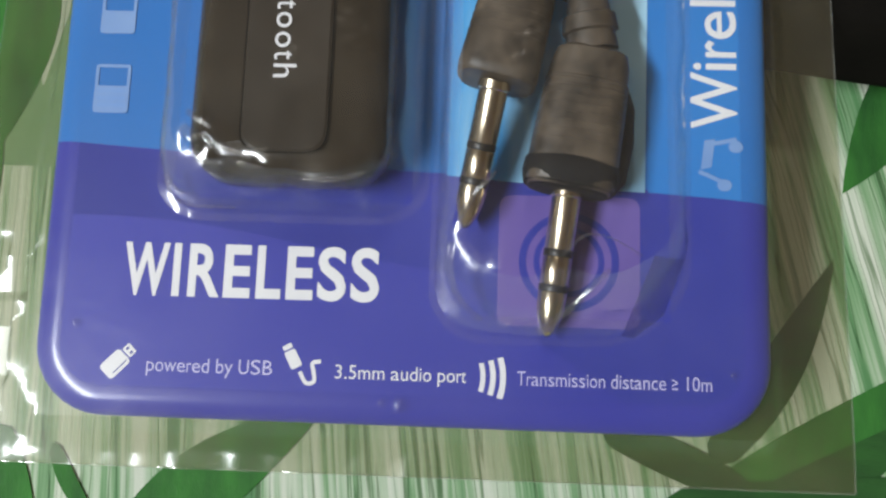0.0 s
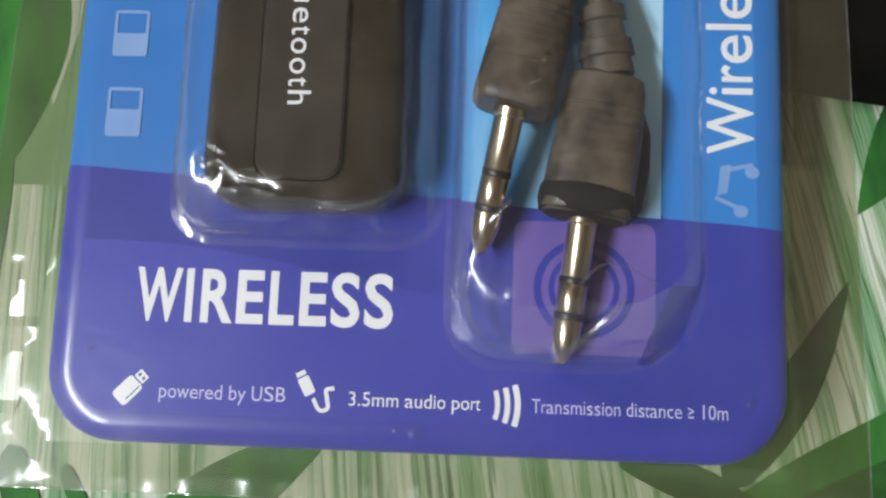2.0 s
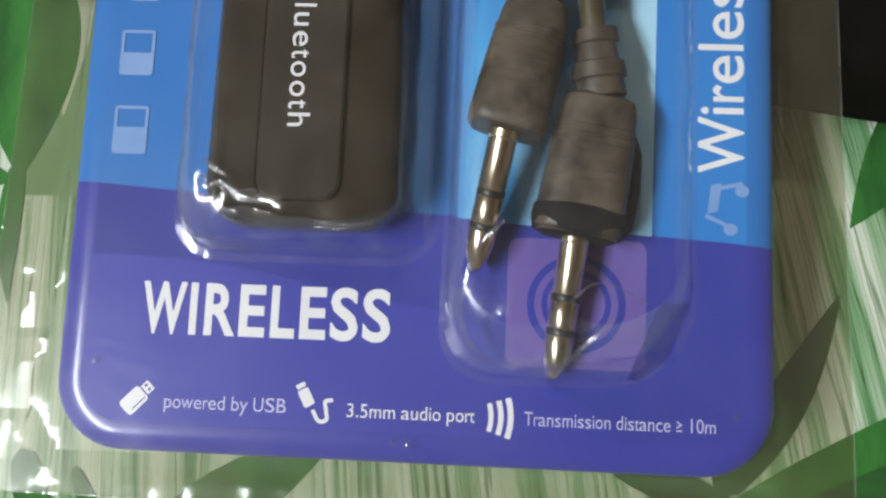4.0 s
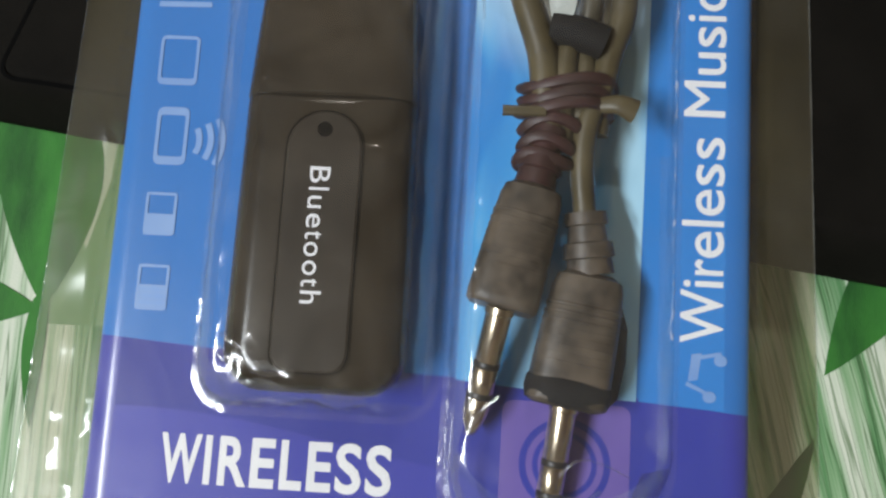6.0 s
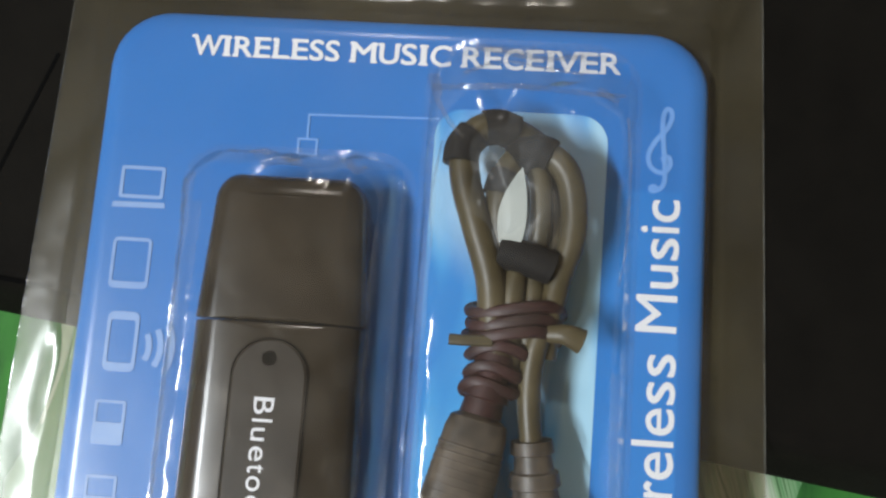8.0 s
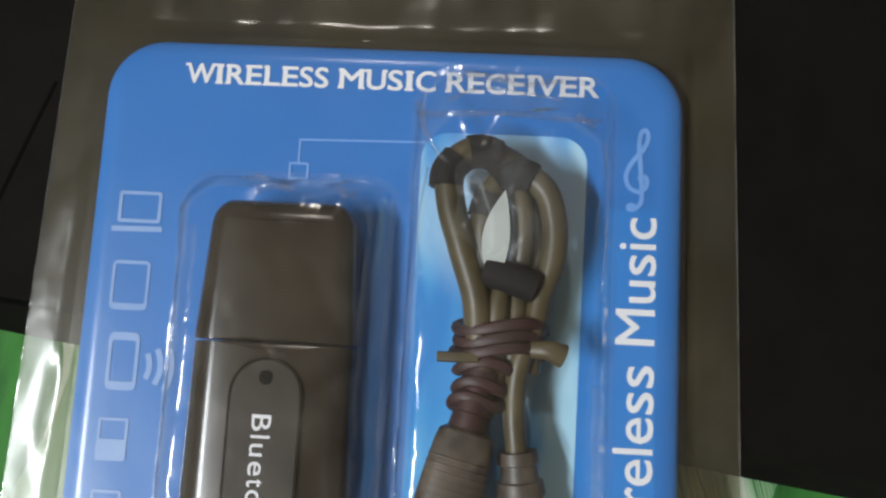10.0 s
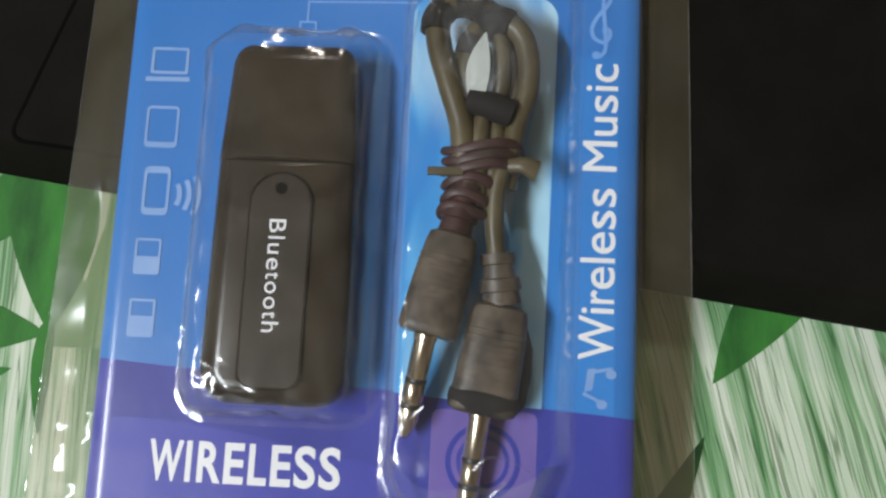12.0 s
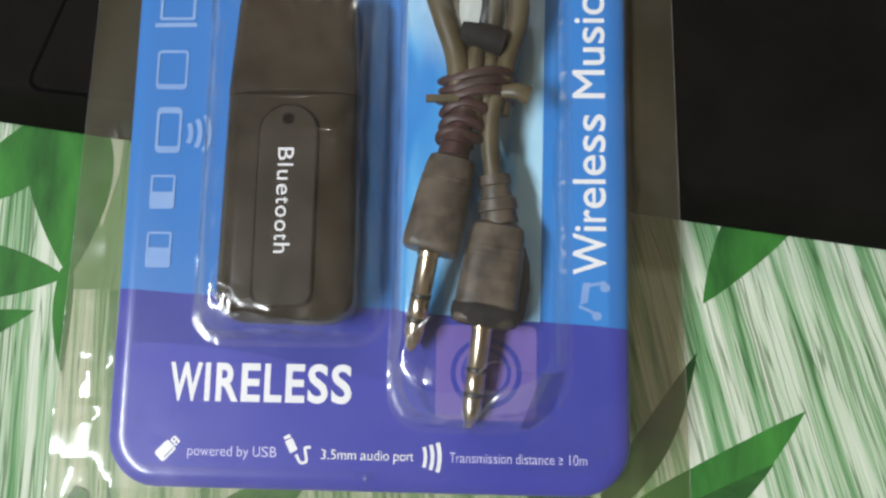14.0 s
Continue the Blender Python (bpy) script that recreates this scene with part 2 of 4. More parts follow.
def cloth_material():
    """Printed cotton: pale ground with fanned green streaks."""
    m, nodes, links, bsdf = material("printed_cloth")
    vec = nodes.new("ShaderNodeTexCoord").outputs["Object"]
    shift = nodes.new("ShaderNodeVectorMath")
    shift.operation = "ADD"
    shift.inputs[1].default_value = (0.066, -0.492, 0)
    links.new(vec, shift.inputs[0])
    sep = nodes.new("ShaderNodeSeparateXYZ")
    links.new(shift.outputs[0], sep.inputs[0])
    angle = nodes.new("ShaderNodeMath")
    angle.operation = "ARCTAN2"
    links.new(sep.outputs[0], angle.inputs[0])
    neg = nodes.new("ShaderNodeMath")
    neg.operation = "MULTIPLY"
    neg.inputs[1].default_value = -1
    links.new(sep.outputs[1], neg.inputs[0])
    links.new(neg.outputs[0], angle.inputs[1])
    comb = nodes.new("ShaderNodeCombineXYZ")
    wobble = nodes.new("ShaderNodeMath")
    wobble.operation, wobble.inputs[1].default_value = "MULTIPLY_ADD", 0.0016
    links.new(noise_of(nodes, links, 70, 2.5, 0.6, vec), wobble.inputs[0])
    links.new(angle.outputs[0], wobble.inputs[2])
    links.new(wobble.outputs[0], comb.inputs[0])
    slow = nodes.new("ShaderNodeMath")
    slow.operation = "MULTIPLY"
    slow.inputs[1].default_value = 0.05
    links.new(sep.outputs[1], slow.inputs[0])
    links.new(slow.outputs[0], comb.inputs[1])
    broad = noise_of(nodes, links, 120, 1.5, 0.5, comb.outputs[0])
    thin = noise_of(nodes, links, 560, 2.5, 0.65, comb.outputs[0])
    add = nodes.new("ShaderNodeMath")
    add.operation = "MULTIPLY_ADD"
    add.inputs[1].default_value = 0.62
    links.new(thin, add.inputs[0])
    links.new(broad, add.inputs[2])
    col = ramp(nodes, links, add.outputs[0], [(0.64, (0.09, 0.24, 0.09)), (0.73, (0.22, 0.38, 0.20)), (0.81, (0.42, 0.54, 0.38)), (0.94, (0.62, 0.67, 0.56))])
    weave = noise_of(nodes, links, 2600, 2)
    hair = noise_of(nodes, links, 420, 1.0, 0.5, comb.outputs[0])
    veins = ramp(nodes, links, hair, [(0.470, (1, 1, 1)), (0.494, (0.26, 0.36, 0.24)), (0.506, (0.26, 0.36, 0.24)), (0.53, (1, 1, 1))])
    ink = nodes.new("ShaderNodeMixRGB")
    ink.blend_type, ink.inputs[0].default_value = "MULTIPLY", 0.85
    links.new(col, ink.inputs[1])
    links.new(veins, ink.inputs[2])
    links.new(ink.outputs[0], bsdf.inputs["Base Color"])
    bsdf.inputs["Roughness"].default_value = 0.75
    bump(nodes, links, weave, 0.5, 0.0001, bsdf.inputs["Normal"])
    return m


def card_blue_material():
    """Coated print: blue, lighter in a soft cloud about the middle."""
    m, nodes, links, bsdf = material("card_blue_print")
    vec = nodes.new("ShaderNodeTexCoord").outputs["Object"]
    sep = nodes.new("ShaderNodeSeparateXYZ")
    links.new(vec, sep.inputs[0])
    cloud = noise_of(nodes, links, 26, 3, 0.5, vec)
    mr = nodes.new("ShaderNodeMapRange")
    mr.inputs["From Min"].default_value, mr.inputs["From Max"].default_value = 0.098, 0.02
    links.new(sep.outputs[1], mr.inputs[0])
    mix = nodes.new("ShaderNodeMath")
    mix.operation = "MULTIPLY_ADD"
    mix.inputs[1].default_value = 0.5
    links.new(cloud, mix.inputs[0])
    links.new(mr.outputs[0], mix.inputs[2])
    col = ramp(nodes, links, mix.outputs[0], [(0.2, (0.028, 0.105, 0.38)), (0.7, (0.032, 0.158, 0.50)), (1.0, (0.034, 0.19, 0.56))])
    below = nodes.new("ShaderNodeMath")
    below.operation, below.inputs[1].default_value = "LESS_THAN", -0.02135
    lean = nodes.new("ShaderNodeMath")
    lean.operation, lean.inputs[1].default_value = "MULTIPLY_ADD", 0.0655
    links.new(sep.outputs[0], lean.inputs[0])
    links.new(sep.outputs[1], lean.inputs[2])
    links.new(lean.outputs[0], below.inputs[0])
    two = nodes.new("ShaderNodeMixRGB")
    two.inputs[2].default_value = (0.050, 0.056, 0.37, 1)
    links.new(below.outputs[0], two.inputs[0])
    links.new(col, two.inputs[1])
    links.new(two.outputs[0], bsdf.inputs["Base Color"])
    bsdf.inputs["Roughness"].default_value = 0.4
    bsdf.inputs["Specular IOR Level"].default_value = 0.15
    bsdf.inputs["Coat Weight"].default_value, bsdf.inputs["Coat Roughness"].default_value = 0.7, 0.2
    bump(nodes, links, noise_of(nodes, links, 900, 3), 0.3, 0.00004, bsdf.inputs["Normal"])
    return m


def panel_material():
    """Bright cyan print with a pale glow running up it."""
    m, nodes, links, bsdf = material("cyan_print")
    vec = nodes.new("ShaderNodeTexCoord").outputs["Object"]
    mp = nodes.new("ShaderNodeMapping")
    mp.inputs["Scale"].default_value = (1, 0.25, 1)
    links.new(vec, mp.inputs[0])
    n = noise_of(nodes, links, 130, 2.5, 0.5, mp.outputs[0], 0.8)
    sep = nodes.new("ShaderNodeSeparateXYZ")
    links.new(vec, sep.inputs[0])
    side = nodes.new("ShaderNodeMapRange")
    side.inputs["From Min"].default_value, side.inputs["From Max"].default_value = 0.012, 0.024
    side.inputs["To Min"].default_value, side.inputs["To Max"].default_value = -0.06, 0.10
    links.new(sep.outputs[0], side.inputs[0])
    lean = nodes.new("ShaderNodeMath")
    lean.operation = "ADD"
    links.new(n, lean.inputs[0])
    links.new(side.outputs[0], lean.inputs[1])
    col = ramp(nodes, links, lean.outputs[0], [(0.36, (0.025, 0.25, 0.67)), (0.50, (0.08, 0.40, 0.80)), (0.70, (0.42, 0.70, 0.88))])
    glow = nodes.new("ShaderNodeMixRGB")
    glow.inputs[2].default_value = (0.40, 0.62, 0.84, 1)
    links.new(oval_mask(nodes, links, 0.0160, 0.0265, 0.0145), glow.inputs[0])
    links.new(col, glow.inputs[1])
    links.new(glow.outputs[0], bsdf.inputs["Base Color"])
    bsdf.inputs["Roughness"].default_value = 0.4
    return m


CLOTH_MAT = cloth_material()
CARD_BLUE = card_blue_material()
CYAN = panel_material()
INDIGO = plain("indigo_print", (0.040, 0.050, 0.31), (0.050, 0.061, 0.37), 40, 0.4, relief=0.00004, relief_scale=900, coat=0.6)


def wave_material():
    """Indigo print, paler towards one side."""
    m, nodes, links, bsdf = material("indigo_wave_print")
    sep = nodes.new("ShaderNodeSeparateXYZ")
    links.new(nodes.new("ShaderNodeTexCoord").outputs["Object"], sep.inputs[0])
    mr = nodes.new("ShaderNodeMapRange")
    mr.inputs["From Min"].default_value, mr.inputs["From Max"].default_value = -0.03, 0.022
    links.new(sep.outputs[0], mr.inputs[0])
    links.new(ramp(nodes, links, mr.outputs[0], [(0.0, (0.072, 0.080, 0.44)), (1.0, (0.050, 0.058, 0.36))]), bsdf.inputs["Base Color"])
    bsdf.inputs["Roughness"].default_value, bsdf.inputs["Specular IOR Level"].default_value = 0.35, 0.15
    bsdf.inputs["Coat Weight"].default_value, bsdf.inputs["Coat Roughness"].default_value = 0.3, 0.06
    bump(nodes, links, noise_of(nodes, links, 300, 4), 0.3, 0.00003, bsdf.inputs["Normal"])
    return m


INDIGO_LIGHT = wave_material()
STRIP = plain("light_blue_print", (0.034, 0.20, 0.58), (0.044, 0.24, 0.65), 40, 0.35, relief=0.00004, relief_scale=900, coat=0.5)
MAUVE = plain("mauve_print", (0.14, 0.095, 0.38), (0.18, 0.125, 0.43), 60, 0.4)
WHITE_INK = plain("white_ink", (0.78, 0.78, 0.82), (0.86, 0.86, 0.88), 160, 0.45)
PALE_INK = plain("pale_blue_ink", (0.17, 0.32, 0.66), (0.24, 0.39, 0.70), 160, 0.45)
FAINT_INK = plain("faint_blue_ink", (0.14, 0.33, 0.74), (0.18, 0.38, 0.78), 160, 0.45)
LILAC_INK = plain("lilac_ink", (0.50, 0.48, 0.80), (0.62, 0.60, 0.86), 160, 0.45)
WRAP = clear_plastic("crumpled_poly_film", 0.045, (0.84, 0.88, 0.92), 0.34, 0.0003, 130, 0.3, (0.99, 0.995, 0.995), (0.0014, 0.0284, 0.0125))
SHELL = clear_plastic("clear_blister_plastic", 0.036, (0.80, 0.74, 0.66), 0.12, 0.0005, 110, 1.5, (0.95, 0.955, 0.965))
SHELL_WALL = clear_plastic("stretched_blister_plastic", 0.12, (0.74, 0.76, 0.80), 0.2, 0.0002, 90, 1.0, (0.92, 0.93, 0.945))
RIM = clear_plastic("cut_film_edge", 0.07, (0.84, 0.84, 0.78), 0.16, 0.0004, 200, 1.6, (0.95, 0.95, 0.93))
# grey tint puts the dark refracted wedge into the sheet
FACET = clear_plastic("shaded_chamfer_plastic", 0.02, (0.70, 0.70, 0.78), 0.2, 0.0002, 60, 1.0, (0.80, 0.80, 0.84))
FILM = clear_plastic("clear_film", 0.026, (0.84, 0.81, 0.76), 0.2, 0.00022, 60, 1.5, (0.96, 0.96, 0.95))
# olive tint and haze colour hold the card's shadow and warm room reflection
FILM_BACK = clear_plastic("cloudy_shaded_film", 0.056, (0.76, 0.63, 0.32), 0.2, 0.0001, 45, 1.5, (0.72, 0.72, 0.59))
DONGLE_MAT = plain("black_gloss_plastic", (0.017, 0.0130, 0.0090), (0.043, 0.033, 0.022), 90, 0.2, relief_scale=160)
PANEL_MAT = plain("black_satin_plastic", (0.018, 0.0140, 0.0105), (0.040, 0.031, 0.022), 90, 0.3, relief_scale=160)
# black rubber; the brown blotches paint in haze and reflection from the blister
RUBBER = plain("hazed_black_rubber", (0.020, 0.015, 0.011), (0.130, 0.100, 0.072), 300, 0.45, relief=0.00008, relief_scale=420)
# black jacket lifted to olive brown for the haze seen over it
CORD = plain("hazed_cord_jacket", (0.034, 0.027, 0.013), (0.110, 0.086, 0.042), 110, 0.42, relief=0.00005, relief_scale=400)
TIE_MAT = plain("maroon_twist_tie", (0.020, 0.011, 0.009), (0.062, 0.020, 0.019), 220, 0.5)
BRASS = plain("gilt_plated_brass", (0.60, 0.50, 0.36), (0.72, 0.62, 0.47), 300, 0.24, metallic=1.0)
PAPER = plain("pale_paper", (0.34, 0.38, 0.36), (0.50, 0.53, 0.50), 150, 0.6)
# black of the cord sleeves, and of the shade pieces on the plug
SLEEVE_SHADE_MAT = plain("matt_black_sleeve_and_shade", (0.002, 0.002, 0.0025), (0.007, 0.006, 0.006), 200, 0.8)
BLACK_RING = plain("black_insulator", (0.015, 0.014, 0.013), (0.025, 0.022, 0.02), 300, 0.4)
LAPTOP_MAT = plain("black_matt_plastic", (0.005, 0.0045, 0.0038), (0.009, 0.008, 0.0066), 60, 0.75, relief=0.00005, relief_scale=2500)
LAPTOP_MAT.node_tree.nodes["Principled BSDF"].inputs["Specular IOR Level"].default_value = 0.05
GROOVE_MAT = plain("dark_seam", (0.002, 0.002, 0.002), (0.003, 0.003, 0.003), 60, 0.7)
GROOVE_MAT.node_tree.nodes["Principled BSDF"].inputs["Specular IOR Level"].default_value = 0.03
LEAF_MAT = plain("dark_green_print", (0.008, 0.075, 0.009), (0.045, 0.24, 0.030), 60, 0.75, relief=0.0001, relief_scale=2600, stretch=(2.4, 0.6, 1))
# leaf green darkened to hold the shadow over the lower right leaves
SHADED_LEAF_MAT = plain("shaded_green_print", (0.004, 0.034, 0.005), (0.022, 0.115, 0.016), 80, 0.75, relief=0.0001, relief_scale=2600, stretch=(0.6, 2.2, 1))
PALE_LEAF_MAT = plain("pale_green_print", (0.16, 0.30, 0.14), (0.24, 0.38, 0.20), 70, 0.75, relief=0.0001, relief_scale=2600)
PALE_MAT = plain("pale_ground_print", (0.50, 0.56, 0.45), (0.60, 0.65, 0.54), 70, 0.75, relief=0.0001, relief_scale=2600)
WALL_MAT = plain("warm_wall_paint", (0.40, 0.32, 0.22), (0.46, 0.37, 0.26), 1.5, 0.85)
FLOOR_MAT = plain("brown_floor", (0.20, 0.14, 0.09), (0.28, 0.20, 0.13), 3, 0.5)
TABLE_MAT = plain("brown_table_wood", (0.16, 0.09, 0.05), (0.26, 0.16, 0.09), 12, 0.5, stretch=(1, 8, 1))


# ---- the room ----
def box(x0, x1, y0, y1, z0, z1):
    bm = bmesh.new()
    v = [bm.verts.new((x, y, z)) for z in (z0, z1) for x, y in ((x0, y0), (x1, y0), (x1, y1), (x0, y1))]
    for f in ((3, 2, 1, 0), (4, 5, 6, 7), (0, 1, 5, 4), (1, 2, 6, 5), (2, 3, 7, 6), (3, 0, 4, 7)):
        bm.faces.new([v[k] for k in f])
    return bm


def setting(name, bm, mat, label, category):
    ob = new(name, finish(bm, name, mat, Vector((0, 0, 0)), False))
    ORIGIN[ob] = Vector((0, 0, 0))
    return tagged(ob, label, category, "", "structure")


setting("floor", box(-2.2, 2.2, -1.8, 2.2, -0.1, 0.0), FLOOR_MAT, "plain brown floor of the room", "floor")
setting("ceiling", box(-2.2, 2.2, -1.8, 2.2, 2.5, 2.6), WALL_MAT, "plain warm painted ceiling", "ceiling")
setting("wall_west", box(-2.3, -2.2, -1.8, 2.2, 0, 2.5), WALL_MAT, "plain warm painted wall", "wall")
setting("wall_east", box(2.2, 2.3, -1.8, 2.2, 0, 2.5), WALL_MAT, "plain warm painted wall", "wall")
setting("wall_south", box(-2.3, 2.3, -1.9, -1.8, 0, 2.5), WALL_MAT, "plain warm painted wall", "wall")
setting("wall_north", box(-2.3, 2.3, 2.2, 2.3, 0, 2.5), WALL_MAT, "plain warm painted wall", "wall")

# table under the cloth
cloth_z = FACE + CLOTH / 1000
table = thing("table", 0, 60, -FACE * 1000, "brown wooden table under a printed tablecloth", "table")
part("tabletop", box(-0.55, 0.55, -0.34, 0.46, cloth_z - 0.029, cloth_z - 0.001), TABLE_MAT, table, smooth=False)
for lx in (-0.5, 0.5):
    for ly in (-0.29, 0.41):
        part("leg", box(lx - 0.025, lx + 0.025, ly - 0.025, ly + 0.025, 0, cloth_z - 0.029), TABLE_MAT, table, smooth=False)


# ---- tablecloth with printed leaves ----
def leaf_outline(base, tip, width, bend, n=14):
    a, b = Vector(base), Vector(tip)
    d = b - a
    side = Vector((-d.y, d.x)).normalized()
    left, right = [], []
    for k in range(n + 1):
        t = k / n
        p = a + d * t + side * (bend * math.sin(math.pi * t))
        w = 0.5 * width * (math.sin(math.pi * min(1, 0.12 + 0.88 * t) ** 0.85) ** 0.9 if 0 < t < 1 else 0.0)
        left.append(p + side * w)
        right.append(p - side * w)
    return [tuple(p) for p in left + right[-2:0:-1]]


cloth = single("tablecloth", box(-0.56, 0.56, -0.35, 0.47, cloth_z - 0.001, cloth_z), CLOTH_MAT, 0, 0, CLOTH,
               "white and green leaf-print cotton tablecloth on the table", "tablecloth", smooth=False)
for order, (name, base, tip, width, bend, mat) in enumerate((
        ("printed_leaf", (-57, 57), (-84, 38), 10, 1.5, LEAF_MAT),
        ("printed_leaf", (-61, 60), (-57, 27.4), 15.5, 1.0, LEAF_MAT),
        ("printed_leaf", (-84, 28), (-57.5, 27.4), 10, 0.5, LEAF_MAT),
        ("printed_leaf", (-84, 11), (-62.6, 21.6), 6.5, 1.5, LEAF_MAT),
        ("printed_leaf", (-57.4, 30), (-56.9, 11), 3.2, -0.6, LEAF_MAT),
        ("printed_leaf", (69, 49), (49.5, 24.4), 10.5, -1.2, LEAF_MAT),
        ("printed_leaf", (33, -14), (65.3, 7.4), 9.0, -2.0, LEAF_MAT),
        # leaves with shade in their colour; the first darkens the leaf beneath
        ("printed_leaf", (34, -16), (60, -1), 6.0, -1.5, SHADED_LEAF_MAT),
        ("printed_leaf", (33, -9), (48.3, 16.4), 5.5, -1.2, SHADED_LEAF_MAT),
        ("printed_leaf", (-37, -22), (-12.5, -3.2), 9.0, 1.0, LEAF_MAT),
        ("printed_leaf", (-53, -7), (-46.5, -22), 4.5, -0.5, LEAF_MAT),
        ("printed_leaf", (-46, -9), (-38, -20), 2.2, -0.8, LEAF_MAT),
        ("printed_leaf", (20, -5), (44, -16), 4.5, 0.8, SHADED_LEAF_MAT),
        ("printed_leaf", (26, -14), (80, -9), 6.5, -1.0, SHADED_LEAF_MAT))):
    part(name, flat(leaf_outline(base, tip, width, bend), CLOTH + 0.09 + 0.015 * order), mat, cloth, smooth=False)
part("printed_field", flat([(-57.0, 25.3), (-40, 25.5), (-40, 60), (-57.0, 60)], CLOTH + 0.04), PALE_LEAF_MAT, cloth, smooth=False)
part("printed_wedge", flat([(-52.0, 35.9), (-49.6, 46), (-48.8, 58), (-57.6, 58), (-55.4, 46)], CLOTH + 0.07), PALE_MAT, cloth, smooth=False)

# ---- closed black laptop that carries the upper half of the pack ----
TOP = -3.5
laptop = thing("laptop", 5, 150, CLOTH, "closed black matt laptop lying on the tablecloth", "laptop")


def along(x, back, z):
    """A point of the laptop: x along its front edge, back from that edge."""
    c, s = math.cos(math.atan(-0.139)), math.sin(math.atan(-0.139))
    return mm(x * c - back * s, 43.4 + x * s + back * c, z)


def laptop_body():
    profile = [(4.5, CLOTH + 0.1), (3.4, CLOTH + 0.8), (0.2, -13.2), (0.0, -12.6), (0.35, -11.4), (1.2, -9.6), (2.4, -6.6), (3.4, -4.6), (4.4, -3.75), (5.6, TOP), (225, TOP), (229, TOP - 3), (230, CLOTH + 0.1)]
    bm = bmesh.new()
    loft(bm, [[along(x, b, z) for b, z in profile] for x in (-150, -149.2, 189.2, 190)])
    return bm


part("case", laptop_body(), LAPTOP_MAT, laptop)
seam = bmesh.new()
ribbon(seam, [(-49.0, 85), (-53.3, 73), (-57.3, 61.5), (-58.6, 57.3), (-57.6, 55.6), (-54, 55.1), (-46, 54.2), (-34, 52.8)], 0.55, TOP + 0.04)
part("seam", seam, GROOVE_MAT, laptop, "thin dark seam", smooth=False)

# ---- the printed card ----
pack = thing("blister_card", -3, 42.6, -3, "glossy blue and indigo printed card with clear moulded blisters", "blister pack")
card_rings = [[mm(x, y, z) for x, y in rounded(-40.7 + d, 34.8 - d, -4.9 + d, 90.4 - d, 7.5 - d, 8)] for d, z in ((0.3, -3.0), (0.0, -2.7), (0.0, -1.6))]
for k in range(1, 9):
    a = radians(90 * k / 8)
    d = 3.0 * (1 - math.cos(a))
    card_rings.append([mm(x, y, -1.6 + 1.6 * math.sin(a)) for x, y in rounded(-40.7 + d, 34.8 - d, -4.9 + d, 90.4 - d, 7.5 - d, 8)])
card = part("card", loft(bmesh.new(), card_rings), CARD_BLUE, pack)

edge = [(-37.6 + 69.3 * k / 24, 21.05 - 0.0655 * (-37.6 + 69.3 * k / 24) - 0.45 * math.sin(2 * math.pi * k / 24)) for k in range(25)]
low = [(x, y) for x, y in rounded(-37.6, 31.7, -1.8, 30, (4.4, 4.4, 0.1, 0.1), 8) if y < 10]
part("indigo_band", flat(low[0:1] + low[1:] + edge[::-1], 0.03), INDIGO, card, "indigo printed band", smooth=False)
crest = [(-37.6 + 40 * k / 20, 15.7 - 4.6 * (k / 20) ** 1.3 + 0.5 * math.sin(5.2 * k / 20)) for k in range(21)]
part("pale_wave", flat([(-37.6, 3.0)] + [(x, y) for x, y in rounded(-37.6, 20.0, -1.8, 30, (4.4, 0.1, 0.1, 0.1), 8)[1:9]] + [(20, -1.75), (13, 3.0), (6, 8.0)] + crest[::-1], 0.05), INDIGO_LIGHT, card, "paler indigo printed wave", smooth=False)
part("cyan_panel", flat([(1.5, 20.9), (12.0, 20.1), (21.9, 19.6)] + [(x, y) for x, y in rounded(1.5, 22.6, 19.5, 79.0, 3.5) if y > 40], 0.05), CYAN, card, "bright cyan printed panel", smooth=False)
part("side_strip", flat([(22.2, 19.65), (31.7, 19.05), (31.7, 70), (22.2, 70)], 0.045), STRIP, card, "light blue printed strip", smooth=False)
part("mauve_square", flat(rounded(7.0, 21.4, 5.5, 19.0, 1.2), 0.06), MAUVE, card, "mauve printed square", smooth=False)
for radius, width in ((5.1, 0.75), (3.6, 0.6)):
    bm = bmesh.new()
    ring = [(14.2 + radius * math.cos(a), 12.2 + radius * math.sin(a)) for a in (2 * math.pi * k / 40 for k in range(40))]
    hole = [(14.2 + (radius - width) * math.cos(a), 12.2 + (radius - width) * math.sin(a)) for a in (2 * math.pi * k / 40 for k in range(40))]
    part("printed_ring", outline_ring(bm, ring, hole, 0.08), INDIGO, card, "indigo printed ring", smooth=False)

INK = 0.09
part("lettering", letters("WIRELESS", -31.6, -5.1, 7.6, 5.3, INK, bold=0.02, track=0.07, heavy=0.015), WHITE_INK, card, "bold white heading", smooth=False)
for word, u0, u1 in (("WIRELESS", -30.1, -11.3), ("MUSIC", -9.9, 2.7), ("RECEIVER", 4.1, 23.7)):
    part("lettering", letters(word, u0, u1, 84.35, 2.6, INK, bold=0.0, widths=SERIF, serif=0.1, heavy=0.05), WHITE_INK, card, "small white title", smooth=False)
part("lettering", letters("Wireless Music", 26.6, 68.9, 31.4, 4.7, INK, "up", bold=0.0, heavy=0.018), WHITE_INK, card, "white lettering up the side", smooth=False)
part("lettering", letters("powered by USB", -28.4, -15.5, -0.25, 1.45, INK), LILAC_INK, card, "small lilac lettering", smooth=False)
part("lettering", letters("3.5mm audio port", -9.1, 4.1, -0.35, 1.38, INK), WHITE_INK, card, "small white lettering", smooth=False)
